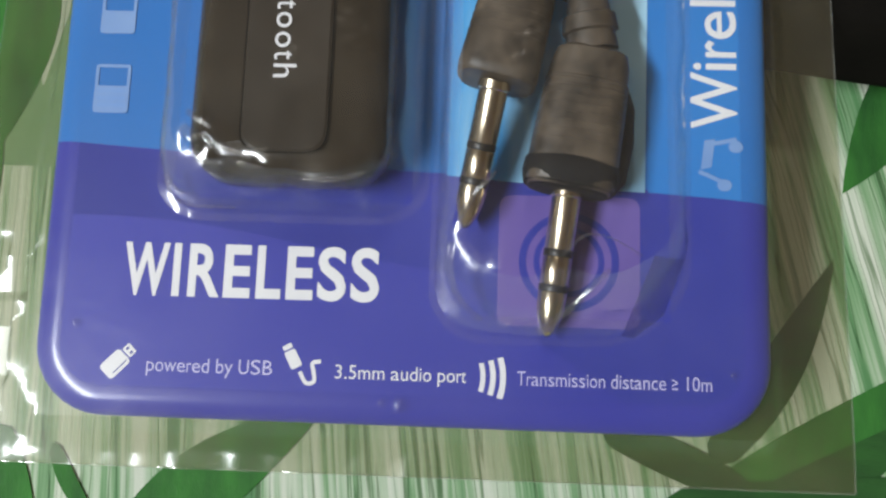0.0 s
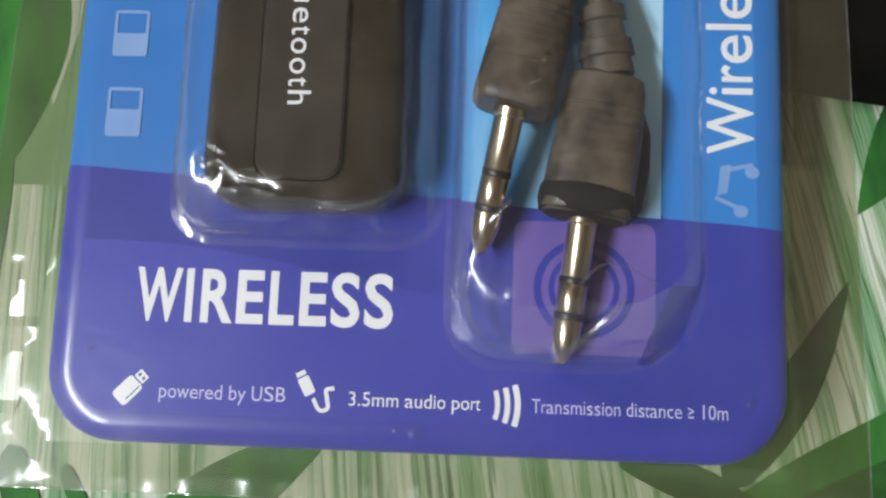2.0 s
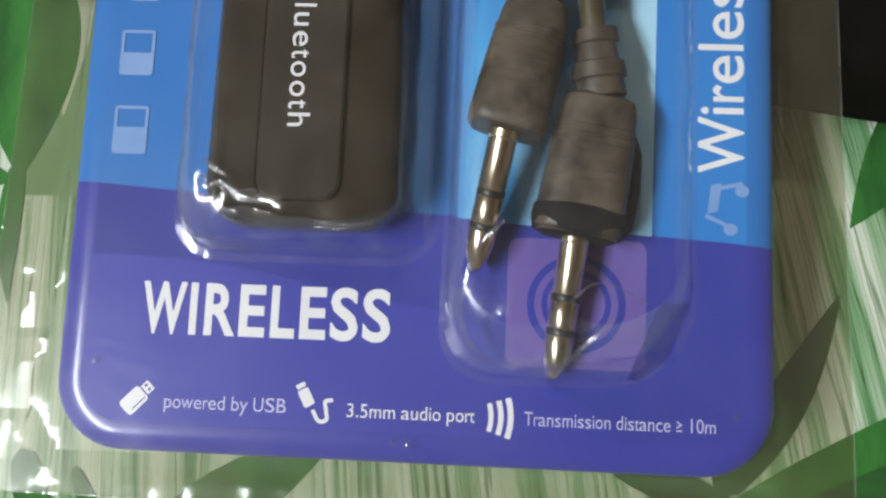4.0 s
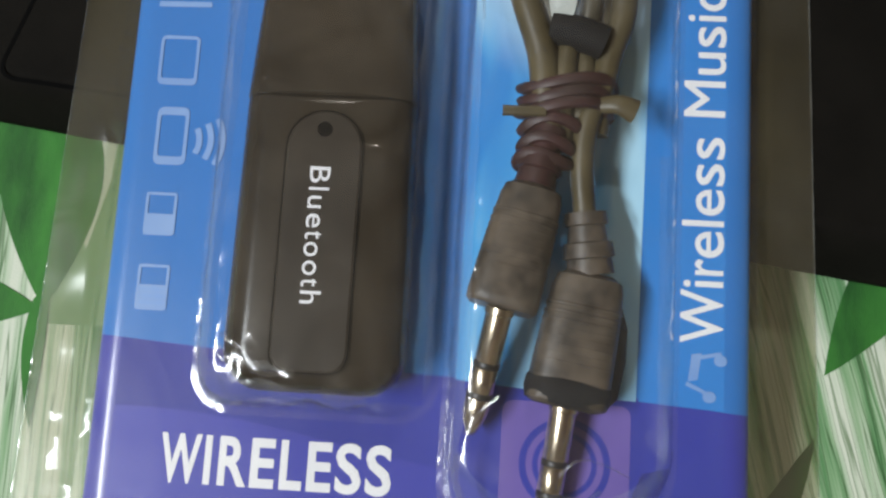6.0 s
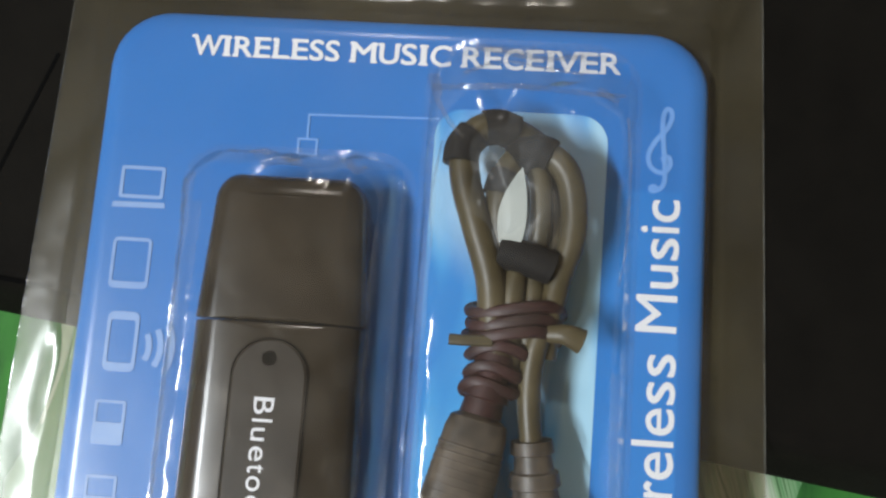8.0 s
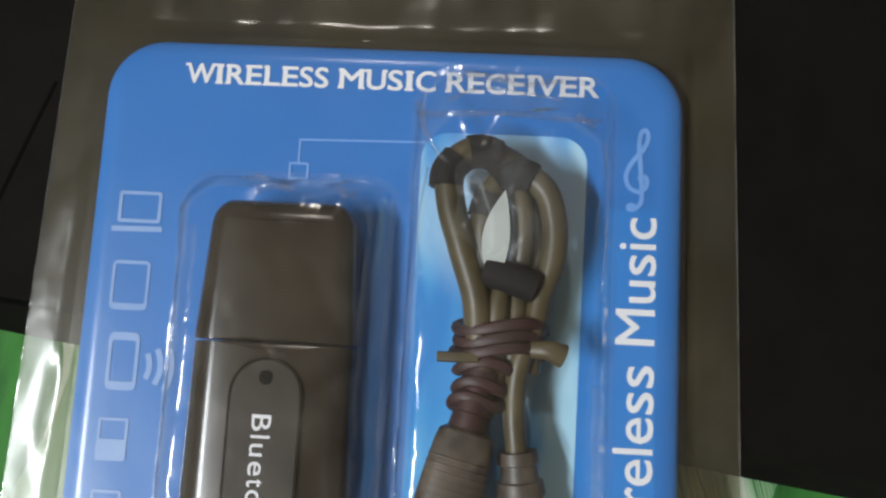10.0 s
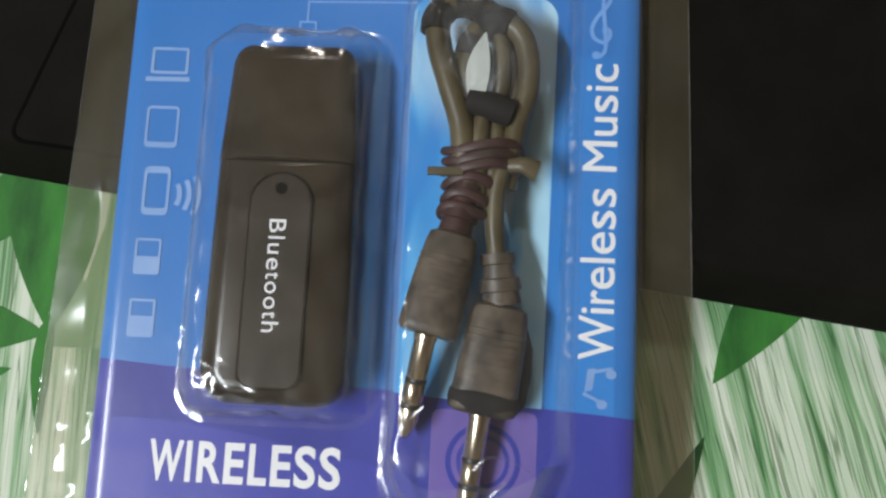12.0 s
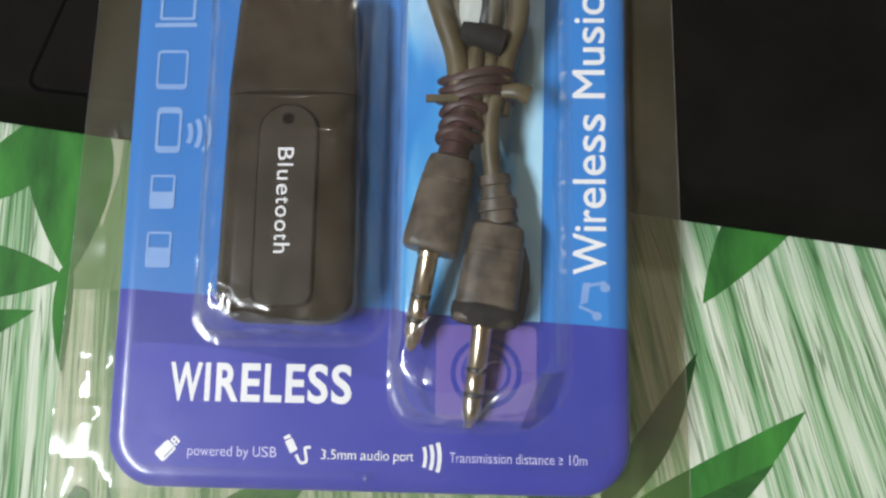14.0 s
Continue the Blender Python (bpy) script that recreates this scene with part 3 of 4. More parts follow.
part("lettering", letters("Transmission distance \u2265 10m", 9.2, 28.5, -0.4, 1.4, INK), LILAC_INK, card, "small lilac lettering", smooth=False)


def frame_icon(bm, x0, x1, y0, y1, r, side, top, bottom):
    return outline_ring(bm, rounded(x0, x1, y0, y1, r, 4), rounded(x0 + side, x1 - side, y0 + bottom, y1 - top, max(r - side, 0.08), 4), INK)


bm = frame_icon(bmesh.new(), -37.0, -31.4, 65.5, 69.6, 0.4, 0.45, 0.45, 0.45)
add_flat(bm, [(-37.7, 64.3), (-31.0, 64.4), (-31.1, 65.1), (-37.6, 65.0)], INK)
part("computer_icon", bm, PALE_INK, card, smooth=False)
part("tablet_icon", frame_icon(bmesh.new(), -36.9, -32.0, 54.3, 60.6, 0.7, 0.4, 0.45, 0.85), PALE_INK, card, smooth=False)
bm = frame_icon(bmesh.new(), -36.35, -32.4, 44.3, 51.5, 0.8, 0.45, 1.0, 1.05)
add_flat(bm, rounded(-34.9, -33.8, 44.6, 45.05, 0.15, 3), INK + 0.01)
part("smartphone_icon", bm, PALE_INK, card, smooth=False)
for name, y0, y1, split in (("handset_icon", 35.7, 40.9, 38.3), ("handset_icon", 26.8, 32.2, 29.8)):
    bm = frame_icon(bmesh.new(), -36.6, -32.8, split - 0.3, y1, 0.35, 0.35, 0.35, 0.3)
    add_flat(bm, rounded(-36.6, -32.8, y0, split, 0.4, 4), INK + 0.012)
    icon = part(name, bm, PALE_INK, card, smooth=False)
    if y0 < 30:
        keys = bmesh.new()
        for ky in (27.6, 28.4, 29.2):
            add_flat(keys, [(-36.2, ky), (-33.2, ky), (-33.2, ky + 0.14), (-36.2, ky + 0.14)], INK + 0.03)
        part("icon_line", keys, FAINT_INK, icon, smooth=False)


def arcs(name, cx, cy, radii, spread, width, mat, facing=0):
    bm = bmesh.new()
    for r, w in zip(radii, width):
        ribbon(bm, [(cx + r * math.cos(radians(facing + a)), cy + r * math.sin(radians(facing + a))) for a in (-spread, -spread / 2, 0, spread / 2, spread)], w, INK)
    part(name, bm, mat, card, smooth=False)


arcs("signal_icon", -34.2, 47.4, (3.3, 4.7, 6.1), 28, (0.75, 0.75, 0.8), PALE_INK)
arcs("signal_icon", 1.2, 0.25, (4.6, 5.6, 6.6), 18, (0.5, 0.55, 0.6), WHITE_INK)


def turned(points, cx, cy, degrees):
    c, s = math.cos(radians(degrees)), math.sin(radians(degrees))
    return [(cx + x * c - y * s, cy + x * s + y * c) for x, y in points]


bm = add_flat(bmesh.new(), turned(rounded(-1.75, 1.0, -0.95, 0.95, 0.4, 4), -31.4, 0.6, 46), INK)
add_flat(bm, turned(rounded(1.15, 2.1, -0.6, 0.6, 0.12, 3), -31.4, 0.6, 46), INK)
usb_icon = part("usb_stick_icon", bm, WHITE_INK, card, smooth=False)
inner = add_flat(bmesh.new(), turned(rounded(-1.1, 0.8, -0.62, -0.50, 0.04, 2), -31.4, 0.6, 46), INK + 0.02)
for gap in (-0.28, 0.28):
    add_flat(inner, turned(rounded(1.45, 1.8, gap - 0.13, gap + 0.13, 0.04, 2), -31.4, 0.6, 46), INK + 0.02)
part("icon_line", inner, INDIGO, usb_icon, smooth=False)
bm = add_flat(bmesh.new(), turned(rounded(-0.9, 1.0, -0.6, 0.6, 0.2, 3), -13.4, 1.4, 118), INK)
add_flat(bm, turned(rounded(1.15, 1.65, -0.5, 0.5, 0.1, 3), -13.4, 1.4, 118), INK)
ribbon(bm, [(-12.7, 0.2), (-12.0, -0.9), (-11.2, -0.7), (-11.3, 0.3), (-11.4, 1.1), (-10.6, 1.3)], 0.42, INK)
part("cable_icon", bm, WHITE_INK, card, smooth=False)

bm = bmesh.new()
ribbon(bm, [(28.6, 24.9), (31.3, 25.5)], (0.45, 0.45), INK, 2)
add_flat(bm, [(27.6, 22.2), (28.7, 22.5), (29.1, 25.5), (28.0, 25.3)], INK)
ribbon(bm, [(27.4, 22.0), (28.8, 21.4), (30.2, 20.7)], 0.45, INK, 3)
for cx, cy in ((31.2, 24.7), (30.0, 20.6)):
    add_flat(bm, [(cx + 0.75 * math.cos(a), cy + 0.65 * math.sin(a)) for a in (2 * math.pi * k / 16 for k in range(16))], INK + 0.01)
part("note_icon", bm, PALE_INK, card, smooth=False)
bm = bmesh.new()
ribbon(bm, [(29.0, 73.9), (29.9, 74.3), (30.1, 73.2), (29.2, 72.3), (27.9, 72.9), (27.5, 74.4), (28.3, 76.2), (29.6, 77.8), (30.2, 79.3), (29.9, 80.3), (29.3, 79.9), (29.1, 78.2), (29.3, 75.5), (29.5, 72.8), (29.4, 70.9), (28.5, 70.1), (27.9, 70.7)], 0.6, INK, 6)
add_flat(bm, [(28.2 + 0.65 * math.cos(a), 70.3 + 0.6 * math.sin(a)) for a in (2 * math.pi * k / 16 for k in range(16))], INK + 0.02)
part("clef_icon", bm, FAINT_INK, card, smooth=False)
bm = bmesh.new()
ribbon(bm, [(-14.2, 74.2), (-14.2, 77.4)], 0.28, INK, 2)
ribbon(bm, [(-14.3, 77.3), (2.0, 77.6)], 0.28, INK + 0.01, 2)
outline_ring(bm, [(-15.4, 72.0), (-12.8, 72.0), (-12.8, 74.3), (-15.4, 74.3)], [(-15.1, 72.3), (-13.1, 72.3), (-13.1, 74.0), (-15.1, 74.0)], INK + 0.02)
part("wiring_icon", bm, FAINT_INK, card, smooth=False)

# ---- receiver stick in the first blister ----
stick = thing("usb_receiver", -13.9, 43, 0.3, "black glossy plastic stick receiver with cap, sealed in a blister", "usb receiver")


CROWN = 105.0                     # the stick is slightly domed across its width


def stick_block(y0, y1, inset0, inset1, top, r_low, r_high, bevel, outer):
    """A length of the stick, its width tapering from y0 to y1."""
    loops = []
    steps = 5
    for side in (0, 1):
        for k in range(steps + 1):
            a = radians(90 * k / steps)
            d = bevel * ((1 - math.sin(a)) if side == 0 else (1 - math.cos(a)))
            z = 0.3 + bevel * (1 - math.cos(a)) if side == 0 else top - bevel * (1 - math.sin(a))
            ring = rounded(-24.0 + d, -3.8 - d, y0 + (d if outer < 0 else 0), y1 - (d if outer > 0 else 0), (max(r_low - d, 0.1), max(r_low - d, 0.1), max(r_high - d, 0.1), max(r_high - d, 0.1)), 7)
            out = []
            for x, y in ring:
                s = (y - y0) / (y1 - y0)
                k2 = 1 - (inset0 + (inset1 - inset0) * s) / 10.1
                px = (x + 13.9) * k2
                out.append(mm(-13.9 + px, y, z - (px * px / CROWN if side else 0)))
            loops.append(out)
    rim, mid = loops[-1], (y0 + y1) / 2000
    for q in (0.92, 0.84, 0.74, 0.62, 0.5, 0.38, 0.26, 0.16, 0.07, 0.02):
        ring = []
        for p in rim:
            px = (p.x * 1000 + 13.9) * q
            ring.append(mm(-13.9 + px, 1000 * (mid + (p.y - mid) * (1 - (1 - q) * 0.06)), top - px * px / CROWN))
        loops.append(ring)
    return loft(bmesh.new(), loops)


part("body", stick_block(18.4, 50.75, 0.0, 0.35, 9.1, 4.6, 0.3, 3.0, -1), DONGLE_MAT, stick)
part("cap", stick_block(51.0, 67.8, 0.35, 1.5, 9.1, 0.3, 3.0, 2.6, 1), DONGLE_MAT, stick, "plain black cap over the plug")
oval = rounded(-17.9, -9.7, 20.6, 49.0, (2.0, 2.0, 4.1, 4.1), 8)
inlay = bmesh.new()
loft(inlay, [[mm(x, y, 9.0) for x, y in oval], [mm(x, y, 9.22) for x, y in oval], [mm(-13.8 + (x + 13.8) * 0.95, 34.8 + (y - 34.8) * 0.985, 9.36) for x, y in oval]])
part("inlay", inlay, PANEL_MAT, stick, "satin black oval inlay", smooth=False)
rim = outline_ring(bmesh.new(), [(-13.8 + (x + 13.8) * 1.05, 34.8 + (y - 34.8) * 1.013) for x, y in oval], oval, 9.13)
part("groove", rim, GROOVE_MAT, stick, "thin dark groove round the inlay", smooth=False)
dot = loft(bmesh.new(), [[mm(-13.9 + r * math.cos(a), 46.9 + r * math.sin(a), z) for a in (2 * math.pi * k / 18 for k in range(18))] for r, z in ((0.85, 9.3), (0.85, 9.40), (0.7, 9.41), (0.3, 9.41))])
part("indicator", dot, GROOVE_MAT, stick, "small dark indicator hole")
part("lettering", letters("Bluetooth", 42.7, 27.8, -15.1, 2.2, 9.42, "down", bold=0.004, track=0.07), WHITE_INK, stick, "white lettering", smooth=False)

# ---- audio cable in the second blister ----
cable = thing("audio_cable", 11, 40, 0.2, "tied black audio cable with two gilt jack plugs in a blister", "audio cable")


def plug(shoulder, tip, back, boot_end, width, flatten, boot_mat, shade_foot=0.0):
    """A moulded grip, its ribbed boot, and the pin with its rings; a share above none adds dark pieces for shade."""
    grip = part("grip", lathe(shoulder, back, [(0.0, width * 0.5), (0.005, width * 0.90), (0.03, width * 0.99), (0.09, width * 1.01), (0.55, width * 0.95), (0.88, width * 0.87), (0.96, width * 0.80), (1.0, width * 0.58)], 36, flatten, 0.62), RUBBER, cable, "black moulded grip with the blister's haze in its colour")
    if shade_foot:
        # black ring added where the grip's foot lies dark, clear of the haze
        a, b = Vector(shoulder), Vector(shoulder).lerp(Vector(back), shade_foot)
        part("shade_foot", lathe(a, b, [(-0.06, width * 0.45), (-0.04, width * 0.80), (0.10, width * 1.0), (0.5, width * 1.07), (0.9, width * 1.05), (1.0, width * 1.0)], 36, flatten, 0.75), SLEEVE_SHADE_MAT, grip, "added dark ring for the shaded foot of the grip")
        # black shell added for the crescent of shade right of the grip
        low_a, low_b = Vector(shoulder) + Vector((1.1, 0.4, -1.1)), Vector(shoulder).lerp(Vector(back), 0.86) + Vector((1.2, 0, -1.3))
        part("shade_shell", lathe(low_a, low_b, [(-0.03, width * 0.45), (0.0, width * 0.8), (0.12, width * 1.02), (0.45, width * 1.04), (0.75, width * 0.92), (0.95, width * 0.66), (1.0, width * 0.4)], 36, 0.55, 0.8), SLEEVE_SHADE_MAT, grip, "added dark shell for the shade beside the grip")
    for k in range(8):
        s = 0.30 + 0.06 * k
        a, b = Vector(shoulder).lerp(Vector(back), s), Vector(shoulder).lerp(Vector(back), s + 0.034)
        w = width * (1.03 - 0.13 * s)
        part("grip_ridge", lathe(a, b, [(0, w * 0.95), (0.3, w * 1.0), (0.7, w * 1.0), (1, w * 0.95)], 36, flatten, 0.62), RUBBER, grip)
    mid = Vector(back).lerp(Vector(boot_end), 0.5)
    part("boot", tube([back, mid, boot_end], (width * 0.6, width * 0.42), 14, 18, 0.9, 0.42, 1.8), boot_mat, cable, "ribbed strain relief")
    pin = part("pin", lathe(shoulder, tip, [(-0.02, 1.62), (0.035, 1.62), (0.045, 1.45), (0.40, 1.45), (0.405, 1.40), (0.45, 1.40), (0.455, 1.45), (0.64, 1.45), (0.645, 1.40), (0.69, 1.40), (0.70, 1.45), (0.80, 1.40), (0.88, 1.16), (0.95, 0.75), (0.99, 0.4), (1.0, 0.12)], 28), BRASS, cable, "gilt three-ring jack pin")
    for s in (0.402, 0.642):
        a, b = Vector(shoulder).lerp(Vector(tip), s), Vector(shoulder).lerp(Vector(tip), s + 0.05)
        part("insulator", lathe(a, b, [(0, 1.43), (0.1, 1.47), (0.9, 1.47), (1, 1.43)], 28), BLACK_RING, pin, "black insulating ring")


plug((13.6, 18.7, 3.6), (11.9, 4.4, 1.9), (15.9, 33.2, 4.1), (15.0, 40.0, 5.0), 4.5, 0.76, RUBBER, 0.2)
plug((6.1, 28.6, 6.6), (3.5, 14.9, 2.6), (9.2, 42.3, 6.2), (10.6, 49.0, 6.0), 3.95, 0.78, TIE_MAT)
for line, r in (([(10.6, 49, 6.0), (10.0, 53, 6.6), (9.4, 57.6, 6.8), (7.6, 63, 7.0), (5.9, 68.5, 6.8), (5.7, 72.4, 6.6), (7.6, 74.8, 6.4), (11, 74.8, 5.4), (15, 72.6, 3.6), (17, 67, 3.0), (15.6, 60, 3.2), (13.6, 55, 3.4), (12.6, 50, 3.4)], 1.75),
                ([(15.0, 39, 5.0), (14.4, 45, 5.4), (14.8, 50, 5.8), (16.2, 54, 6.0), (17.0, 58, 6.0), (18.2, 62, 6.4), (18.3, 66.5, 6.6), (17.1, 70.4, 6.6), (14.4, 72.2, 6.4), (11.4, 71.0, 6.2), (10.0, 67.4, 6.4), (10.2, 63, 6.0), (11.4, 58, 5.2), (12, 52, 4.4)], (1.3, 1.85)),
                ([(13.8, 49, 5.2), (14.3, 55, 5.8), (14.2, 59.4, 5.4), (14.7, 64, 6.2), (14.4, 69, 6.2), (13, 72, 5.0)], 1.3),
                ([(15.9, 49, 4.4), (16.4, 54, 4.8), (16.4, 60, 4.6), (16.4, 65, 4.0), (15.6, 70, 3.6)], 1.4),
                ([(12.0, 47.6, 5.2), (11.9, 53, 6.4), (12.1, 57.5, 6.4), (13, 60.4, 5.0)], 1.4)):
    part("cord", tube(line, r, 12, 8), CORD, cable, "black round cord")
for line, r in (([(5.2, 70.4, 6.7), (5.4, 72.4, 6.6), (6.5, 74.0, 6.5)], 2.1),
                ([(7.7, 74.8, 6.4), (9.4, 75.1, 6.1), (11.2, 74.7, 5.4)], 2.1),
                ([(11.3, 71.0, 6.3), (12.6, 71.9, 6.4), (14.4, 72.2, 6.5), (15.6, 71.7, 6.6)], 2.05),
                ([(9.9, 67.0, 6.4), (10.2, 68.4, 6.4), (10.6, 69.5, 6.3)], 2.0),
                ([(10.3, 60.5, 7.0), (12.6, 60.0, 7.2), (14.6, 59.4, 7.2), (16.2, 58.9, 7.0)], 1.95)):
    part("sleeve", tube(line, r, 14, 8), SLEEVE_SHADE_MAT, cable, "short black sleeve on the cord")
tag = bmesh.new()
blade = leaf_outline((11.3, 60.4), (12.3, 70.0), 3.2, 0.3, 12)
loft(tag, [[mm(x, y, z + 0.5 * math.sin((y - 60) / 10 * math.pi)) for x, y in blade] for z in (8.1, 8.35)])
part("paper_tag", tag, PAPER, cable, "pale tag inside the coil")
for cx, y, r, lift in ((12.5, 54.0, 4.9, 4.9), (12.4, 52.6, 4.6, 4.9), (12.2, 51.2, 4.8, 4.9), (10.9, 49.4, 3.0, 5.4), (10.4, 47.2, 2.5, 5.8), (10.0, 45.4, 2.5, 5.9)):
    part("tie", tube([(cx + (r + 0.3) * math.cos(a), y + 0.55 * math.sin(2 * a + cx), lift + 0.74 * r * math.sin(a)) for a in (2 * math.pi * q / 12 for q in range(13))], 0.72, 8, 4, 0.8), TIE_MAT, cable, "maroon twisted tie")
part("tie_end", tube([(10.0, 50.4, 8.2), (7.6, 50.3, 8.3), (5.3, 50.3, 8.2)], 0.62, 8, 4, 0.6), CORD, cable, "grey tie end")
part("tie_end", tube([(16.0, 51.6, 7.4), (18.0, 51.6, 7.8), (19.8, 51.0, 7.4)], (0.9, 1.4), 10, 4, 0.6), CORD, cable, "grey tie end")


# thin crumpled film bunched over the coil, with a ragged oval outline
bm = bmesh.new()
wrap = []
for i in range(17):
    wrap.append([])
    for j in range(72):
        u, a = i / 16, 2 * math.pi * j / 72
        reach = 1 + 0.16 * noise.noise((3 * math.cos(a), 3 * math.sin(a), 2)) + 0.06 * noise.noise((9 * math.cos(a), 9 * math.sin(a), 3))
        x, y = 12.4 + 9.6 * u * reach * math.cos(a), 68.4 + 10.2 * u * reach * math.sin(a)
        fold = abs(noise.noise((x * 0.24, y * 0.16, 1))) * 1.9 + 0.3 * noise.noise((x * 0.5, y * 0.3, 4))
        wrap[-1].append(bm.verts.new(mm(x, y, max(1.0, min(10.0, 8.6 + fold - 5.5 * max(0.0, u - 0.45) ** 1.4)))))
for a, b in zip(wrap, wrap[1:]):
    for k in range(len(a)):
        bm.faces.new((a[k - 1], b[k - 1], b[k], a[k]))
part("wrap", bm, WRAP, cable, "thin crumpled clear film").visible_shadow = False


# ---- clear blisters moulded over the stick and the cable ----
def dense(outline, step=1.6):
    """The outline with its long straight runs cut into short ones."""
    out = []
    for (ax, ay), (bx, by) in zip(outline, outline[1:] + outline[:1]):
        cuts = max(1, round(math.hypot(bx - ax, by - ay) / step))
        out += [(ax + (bx - ax) * k / cuts, ay + (by - ay) * k / cuts) for k in range(cuts)]
    return out


def blister(levels, top, n=8):
    """A clear crumpled shell. levels: (x0, x1, y0, y1, radius, z) from its foot up; then a gently sagging top."""
    x0, x1, y0, y1, r, z = levels[-1]
    guide = dense(rounded(x0, x1, y0, y1, r, n))
    cx, cy = (x0 + x1) / 2, (y0 + y1) / 2
    loops = []
    for a0, a1, b0, b1, q, h in levels:
        loops.append([(a0 + (x - x0) * (a1 - a0) / (x1 - x0), b0 + (y - y0) * (b1 - b0) / (y1 - y0), h) for x, y in guide])
    for k in range(1, 9):
        q = 1 - k / 9
        loops.append([(cx + (x - cx) * q, cy + (y - cy) * (1 - (1 - q) * 0.98), top) for x, y in guide])
    rings = []
    for ring in loops:
        out = []
        for x, y, z in ring:
            s = min(1.0, max(0.0, (z - 0.3) / 4))
            ends = 1 + 2.2 * max(0.0, 1 - min(y - y0, y1 - y) / 7)
            w = (x * 0.24, y * 0.24, z * 0.25)
            dx, dy, dz = noise.noise(w), noise.noise((w[0], w[1], w[2] + 9)), noise.noise((w[0] * 1.3, w[1] * 1.3, 21))
            out.append(mm(x + s * ends * 0.34 * dx, y + s * ends * 0.45 * dy, z + s * ends * 0.26 * dz))
        rings.append(out)
    bm = loft(bmesh.new(), rings, cap_low=False)
    bm.faces.ensure_lookup_table()
    for k in range(len(guide) * 2, len(guide) * (len(levels) - 1)):
        bm.faces[k].material_index = 1
    return bm


for levels, top in (
        ([(-29.0, -0.2, 15.4, 73.0, 4.5, 0.12), (-28.3, -0.8, 16.2, 72.2, 4.2, 0.25), (-28.0, -1.1, 16.5, 71.8, 4.2, 1.2), (-27.2, -1.7, 17.0, 71.0, 4.2, 4.0), (-26.2, -2.4, 17.3, 70.2, 4.4, 7.2),
          (-25.6, -2.9, 17.8, 69.6, 4.4, 8.8), (-24.6, -3.7, 18.9, 68.6, 4.0, 9.7)], 9.95),
        ([(0.0, 26.6, 3.6, 88.2, (5.5, 9, 5, 5), 0.12), (0.6, 26.0, 4.3, 87.5, (5.2, 8.5, 5, 5), 0.25), (0.8, 25.7, 4.7, 86.8, (5, 8.5, 5, 5), 1.2), (1.1, 25.0, 5.4, 84.0, (5, 8.5, 4.5, 4.5), 4.5),
          (1.5, 24.2, 6.6, 80.6, (5, 8, 4, 4), 7.6), (2.0, 23.6, 8.0, 79.2, (5, 8, 3.6, 3.6), 9.3), (2.9, 22.8, 9.4, 78.2, (4.5, 7.5, 5.0, 5.0), 10.2)], 10.45)):
    dome = part("blister", blister(levels, top), SHELL, pack, "clear glossy moulded blister")
    dome.data.materials.append(SHELL_WALL)
    dome.visible_shadow = False


def crease(points, r):
    return tube(points, (r, r * 0.6), 8, 8, 0.8)


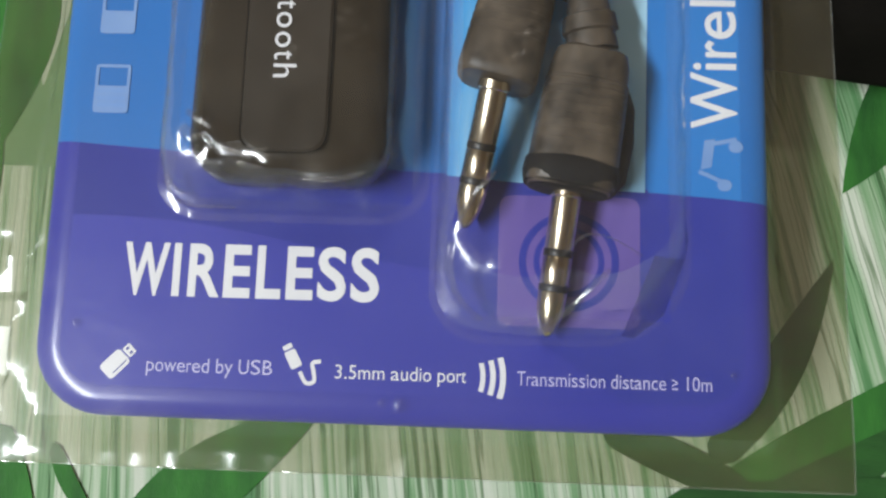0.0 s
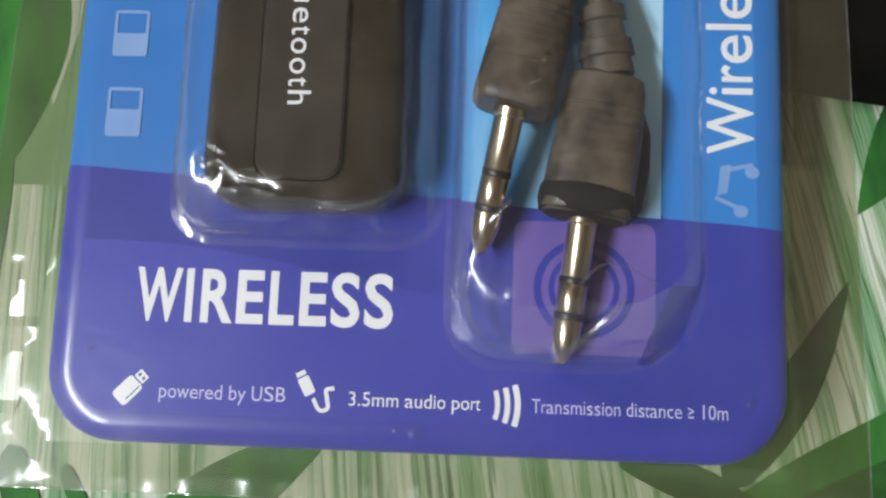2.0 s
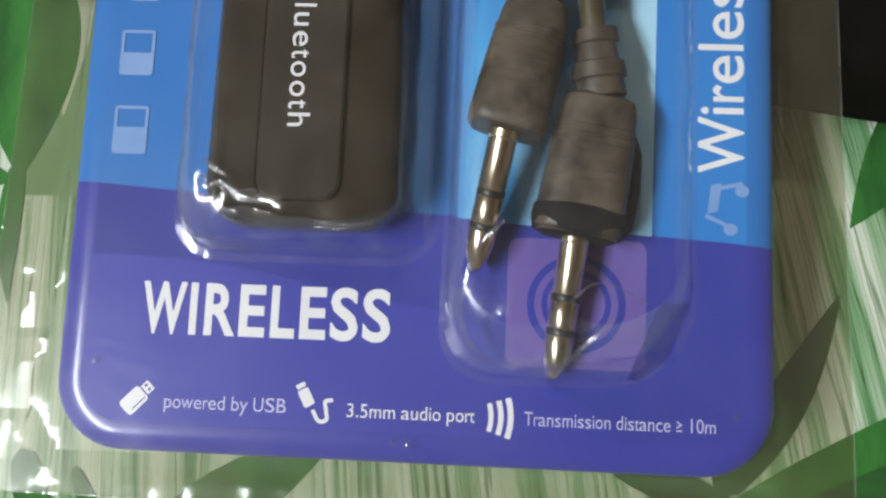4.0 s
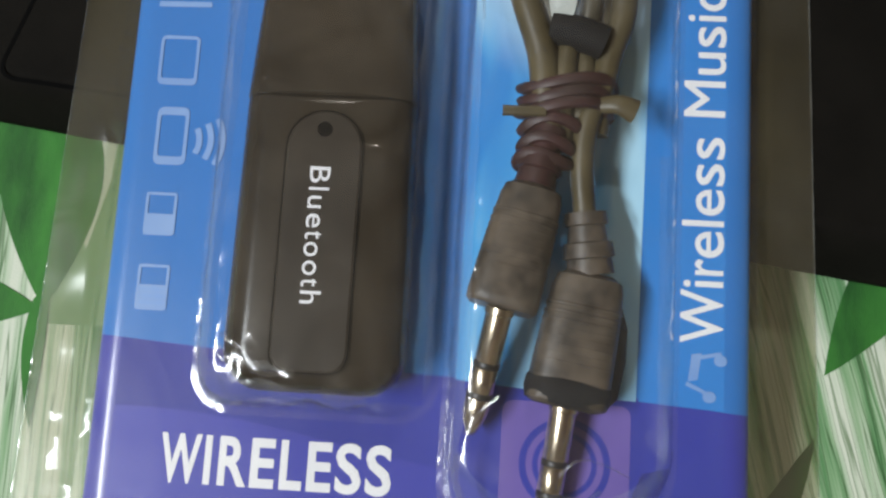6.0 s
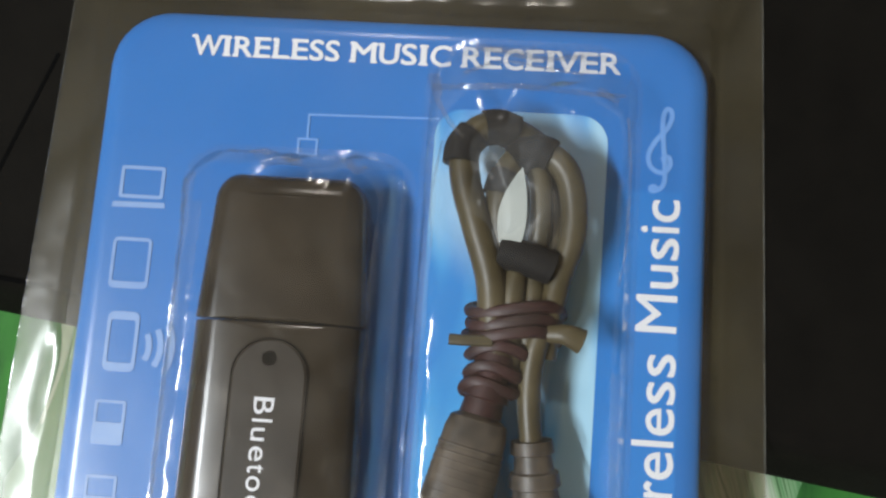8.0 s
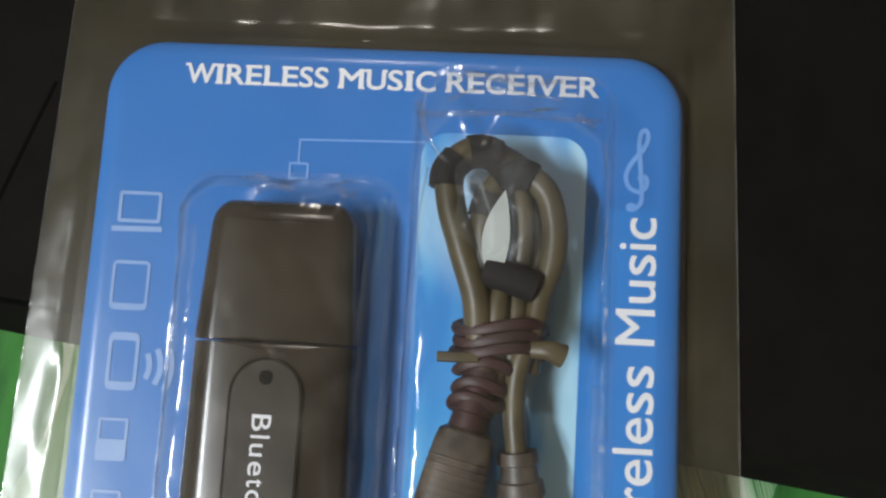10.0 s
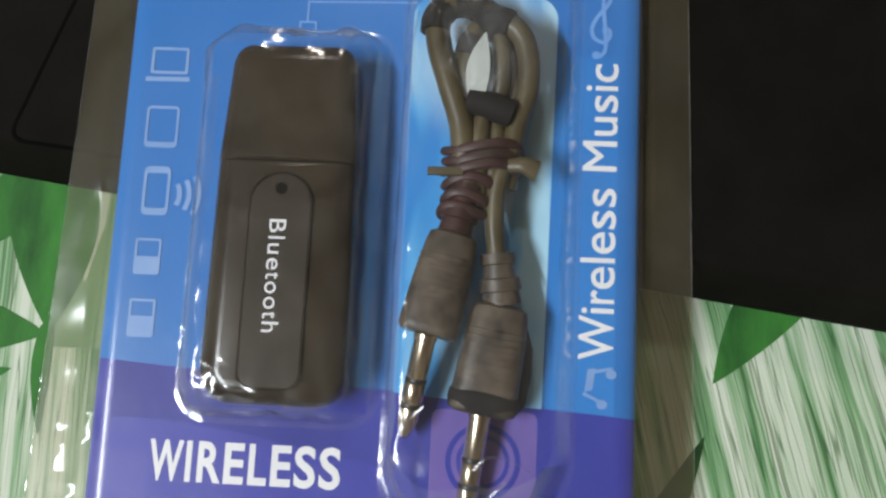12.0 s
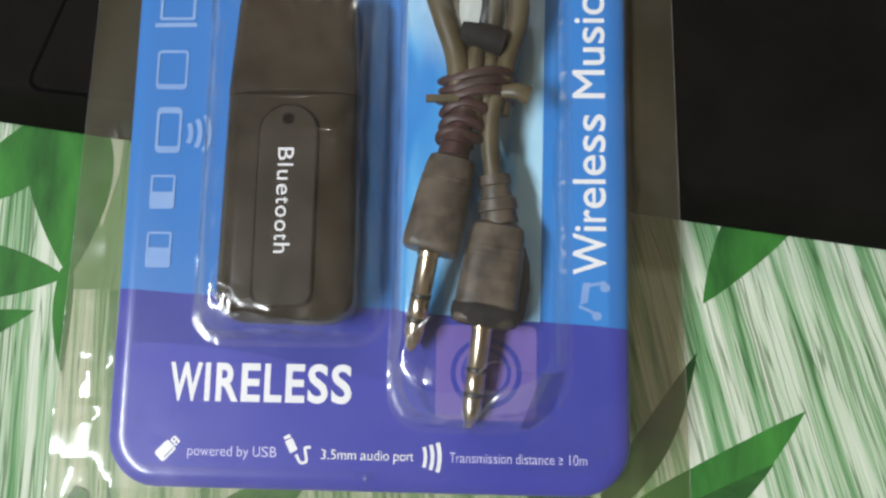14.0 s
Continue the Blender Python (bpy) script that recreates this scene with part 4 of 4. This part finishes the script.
for line, r in (([(11.0, 4.6, 4.2), (13.2, 6.4, 6.0), (15.4, 8.6, 7.4), (17.2, 10.4, 8.0)], 0.42),
                ([(12.8, 11.6, 8.6), (14.8, 13.4, 9.2), (17.2, 13.2, 9.0), (20.4, 11.8, 7.6)], 0.16),
                ([(3.0, 15.2, 6.0), (4.6, 17.6, 7.6), (6.4, 19.4, 8.4)], 0.36),
                ([(2.4, 13.0, 5.0), (2.2, 10.4, 4.0), (3.2, 7.8, 3.0), (5.4, 5.8, 2.0)], 0.5),
                ([(5.0, 81.0, 7.4), (9.0, 83.4, 5.2), (13.6, 82.6, 6.2), (18.6, 81.6, 7.0)], 0.28),
                ([(1.6, 79.0, 7.6), (6.0, 78.6, 9.6), (12.0, 78.8, 9.9), (18.0, 78.4, 9.8), (23.4, 78.8, 8.2)], 0.42),
                ([(1.5, 80.2, 7.4), (1.9, 78.8, 8.6), (2.3, 77.2, 9.4)], 0.8),
                ([(20.2, 79.0, 9.0), (21.4, 78.4, 9.2), (22.4, 77.6, 9.2)], 0.55),
                ([(6.0, 86.6, 1.6), (10.0, 85.8, 2.4), (14.0, 84.6, 3.4), (19.0, 85.6, 2.4)], 0.5),
                ([(23.6, 76.0, 9.2), (24.2, 70.0, 8.4), (24.0, 62.0, 8.6), (23.2, 57.0, 9.6)], 0.20),
                ([(3.2, 72.0, 10.0), (2.4, 66.0, 9.8), (2.8, 60.0, 10.0)], 0.18),
                ([(2.2, 77.0, 9.4), (4.0, 74.0, 10.2), (5.6, 72.4, 10.4)], 0.34),
                ([(-27.4, 20.0, 2.2), (-26.6, 17.8, 2.2), (-24.6, 16.7, 1.8), (-20.0, 16.6, 1.6)], 0.26),
                ([(-22.6, 20.4, 9.7), (-21.4, 19.4, 9.3), (-19.4, 19.2, 9.4)], 0.34),
                ([(-23.4, 22.6, 9.5), (-22.4, 21.6, 9.8), (-21.2, 21.8, 9.9), (-20.2, 20.8, 9.7)], 0.55),
                ([(-23.0, 24.2, 9.7), (-22.0, 23.4, 9.9), (-20.6, 22.6, 9.9)], 0.3),
                ([(-19.6, 20.6, 9.7), (-17.4, 20.2, 9.7), (-15.0, 20.8, 9.8)], 0.4),
                ([(-12.0, 18.4, 8.6), (-9.0, 18.2, 8.4), (-6.0, 18.9, 8.4)], 0.4),
                ([(-18.0, 19.3, 9.3), (-15.6, 19.0, 9.2)], 0.28),
                ([(-17.0, 68.4, 9.4), (-15.2, 69.0, 9.2), (-12.4, 68.8, 9.3)], 0.62),
                ([(-7.2, 69.2, 8.8), (-6.2, 68.2, 9.4), (-5.2, 68.8, 8.8)], 0.5)):
    part("crease", crease(line, r), SHELL, pack, "crumpled ridge in the clear plastic")

# the flat chamfer of the cable's blister by its foot; its tint imitates a dark wedge of shade
corners = ((25.6, 12.6, 0.9), (21.8, 12.2, 5.6), (19.0, 4.6, 3.6), (20.6, 4.6, 0.9), (23.6, 7.0, 0.8))
bm = bmesh.new()
loft(bm, [[mm(x, y, z + lift) for x, y, z in corners] for lift in (0.0, 0.15)])
part("shaded_chamfer", bm, FACET, pack, "flat chamfer of the blister, tinted for its dark wedge of shade", smooth=False).visible_shadow = False

for bx, by, br in ((30.6, 1.3, 0.42), (-36.0, 4.4, 0.5), (-2.4, -2.8, 0.75), (-4.2, -2.6, 0.4)):
    rings = [[mm(bx + br * q * math.cos(a), by + br * q * math.sin(a), 0.3 + 0.45 * br * h) for a in (2 * math.pi * k / 12 for k in range(12))] for q, h in ((1, 0), (0.92, 0.4), (0.65, 0.8), (0.25, 1.0))]
    part("bubble", loft(bmesh.new(), rings, cap_low=False), SHELL, pack, "tiny bubble in the clear sheet")

# ---- the clear outer shell: a sheet that steps over the card, and a flat back ----
shell = thing("clear_shell", -3, 50, -3.4, "clear flexible plastic shell with a crinkled margin around the card", "plastic packaging")
NX, NY = 75, 101
gx, gy = np.meshgrid(np.linspace(-49.6, 43.0, NX), np.linspace(-10.0, 116.0, NY), indexing="ij")
gx = gx + (gy - 20) * np.where(gx > 0, -0.018, 0.026) * np.abs(gx) / 46
inside = lambda x0, x1, y0, y1: (gx > x0) & (gx < x1) & (gy > y0) & (gy < y1)
rest = np.full((NX, NY), -3.0)
rest[inside(-41.4, 35.4, -5.6, 91.2)] = 0.3
sheet = rest.copy()
for _ in range(2):
    soft = sheet.copy()
    soft[1:-1, 1:-1] = (sheet[:-2, 1:-1] + sheet[2:, 1:-1] + sheet[1:-1, :-2] + sheet[1:-1, 2:] + 2 * sheet[1:-1, 1:-1]) / 6
    sheet = np.maximum(soft, rest)
open_below = inside(-27.6, -1.6, 17.0, 71.6) | inside(1.2, 25.2, 5.2, 86.8)
# flat-sided folds pressed into the margin by the lower corner: centre and half size
FOLDS = ((-44.0, 9.4, 2.3, 2.6), (-46.6, 1.4, 3.0, 2.7), (-41.6, -6.4, 2.0, 1.9), (-33.0, -8.2, 1.6, 1.6))
bm = bmesh.new()
grid = [[None] * NY for _ in range(NX)]
for i in range(NX):
    for j in range(NY):
        x, y = gx[i, j], gy[i, j]
        margin = min(1.0, min(i, NX - 1 - i, j) / 3) * (1.0 if sheet[i, j] < -0.5 else 0.12)
        fold = abs(noise.noise((x * 0.09, y * 0.05, 5))) + 0.25 * noise.noise((x * 0.35, y * 0.2, 7))
        low_left = max(0.0, 1 - math.hypot(x + 47, y - 5) / 24)
        crumple = 1.1 * low_left * noise.noise((x * 0.13, y * 0.16, 11)) + 0.5 * low_left * noise.noise((x * 0.4, y * 0.33, 14))
        for fx, fy, wx, wy in FOLDS:
            if abs(x - fx) < wx and abs(y - fy) < wy and sheet[i, j] < -0.5:
                crumple, fold, low_left = 0.0, 0.4 + 0.25 * (y - fy) + 0.06 * (x - fx), 0.0
        grid[i][j] = bm.verts.new(mm(x, y, sheet[i, j] + margin * (0.25 + 0.7 * fold + 2.6 * low_left + 1.6 * crumple) + (0.9 * noise.noise((x * 0.7, 1.5 * j, 2)) if j < 2 else 0)))
for i in range(NX - 1):
    for j in range(NY - 1):
        if not (open_below[i, j] and open_below[i + 1, j + 1]):
            bm.faces.new((grid[i][j], grid[i + 1][j], grid[i + 1][j + 1], grid[i][j + 1]))
# the finished heights, for the rim below
heights = [[(gx[i, j], gy[i, j], (grid[i][j].co.z - FACE) * 1000) for j in range(NY)] for i in range(NX)]
part("front_sheet", bm, FILM, shell).visible_shadow = False
bm = bmesh.new()
rows_b = [[bm.verts.new(mm(gx[i, j], gy[i, j], -3.25)) for j in range(0, NY, 4)] for i in range(0, NX, 2)]
for a, b in zip(rows_b, rows_b[1:]):
    for k in range(len(a) - 1):
        bm.faces.new((a[k], b[k], b[k + 1], a[k + 1]))
part("back_sheet", bm, FILM_BACK, shell).visible_shadow = False
# the cut rim of the shell catches the light along both long sides and the foot
for line in ([heights[NX - 1][j] for j in range(0, NY, 5)], [heights[0][j] for j in range(0, NY, 5)], [heights[i][0] for i in range(0, NX, 2)]):
    part("rim", tube(line, 0.11, 6, 3), RIM, shell, "bright cut rim of the film")
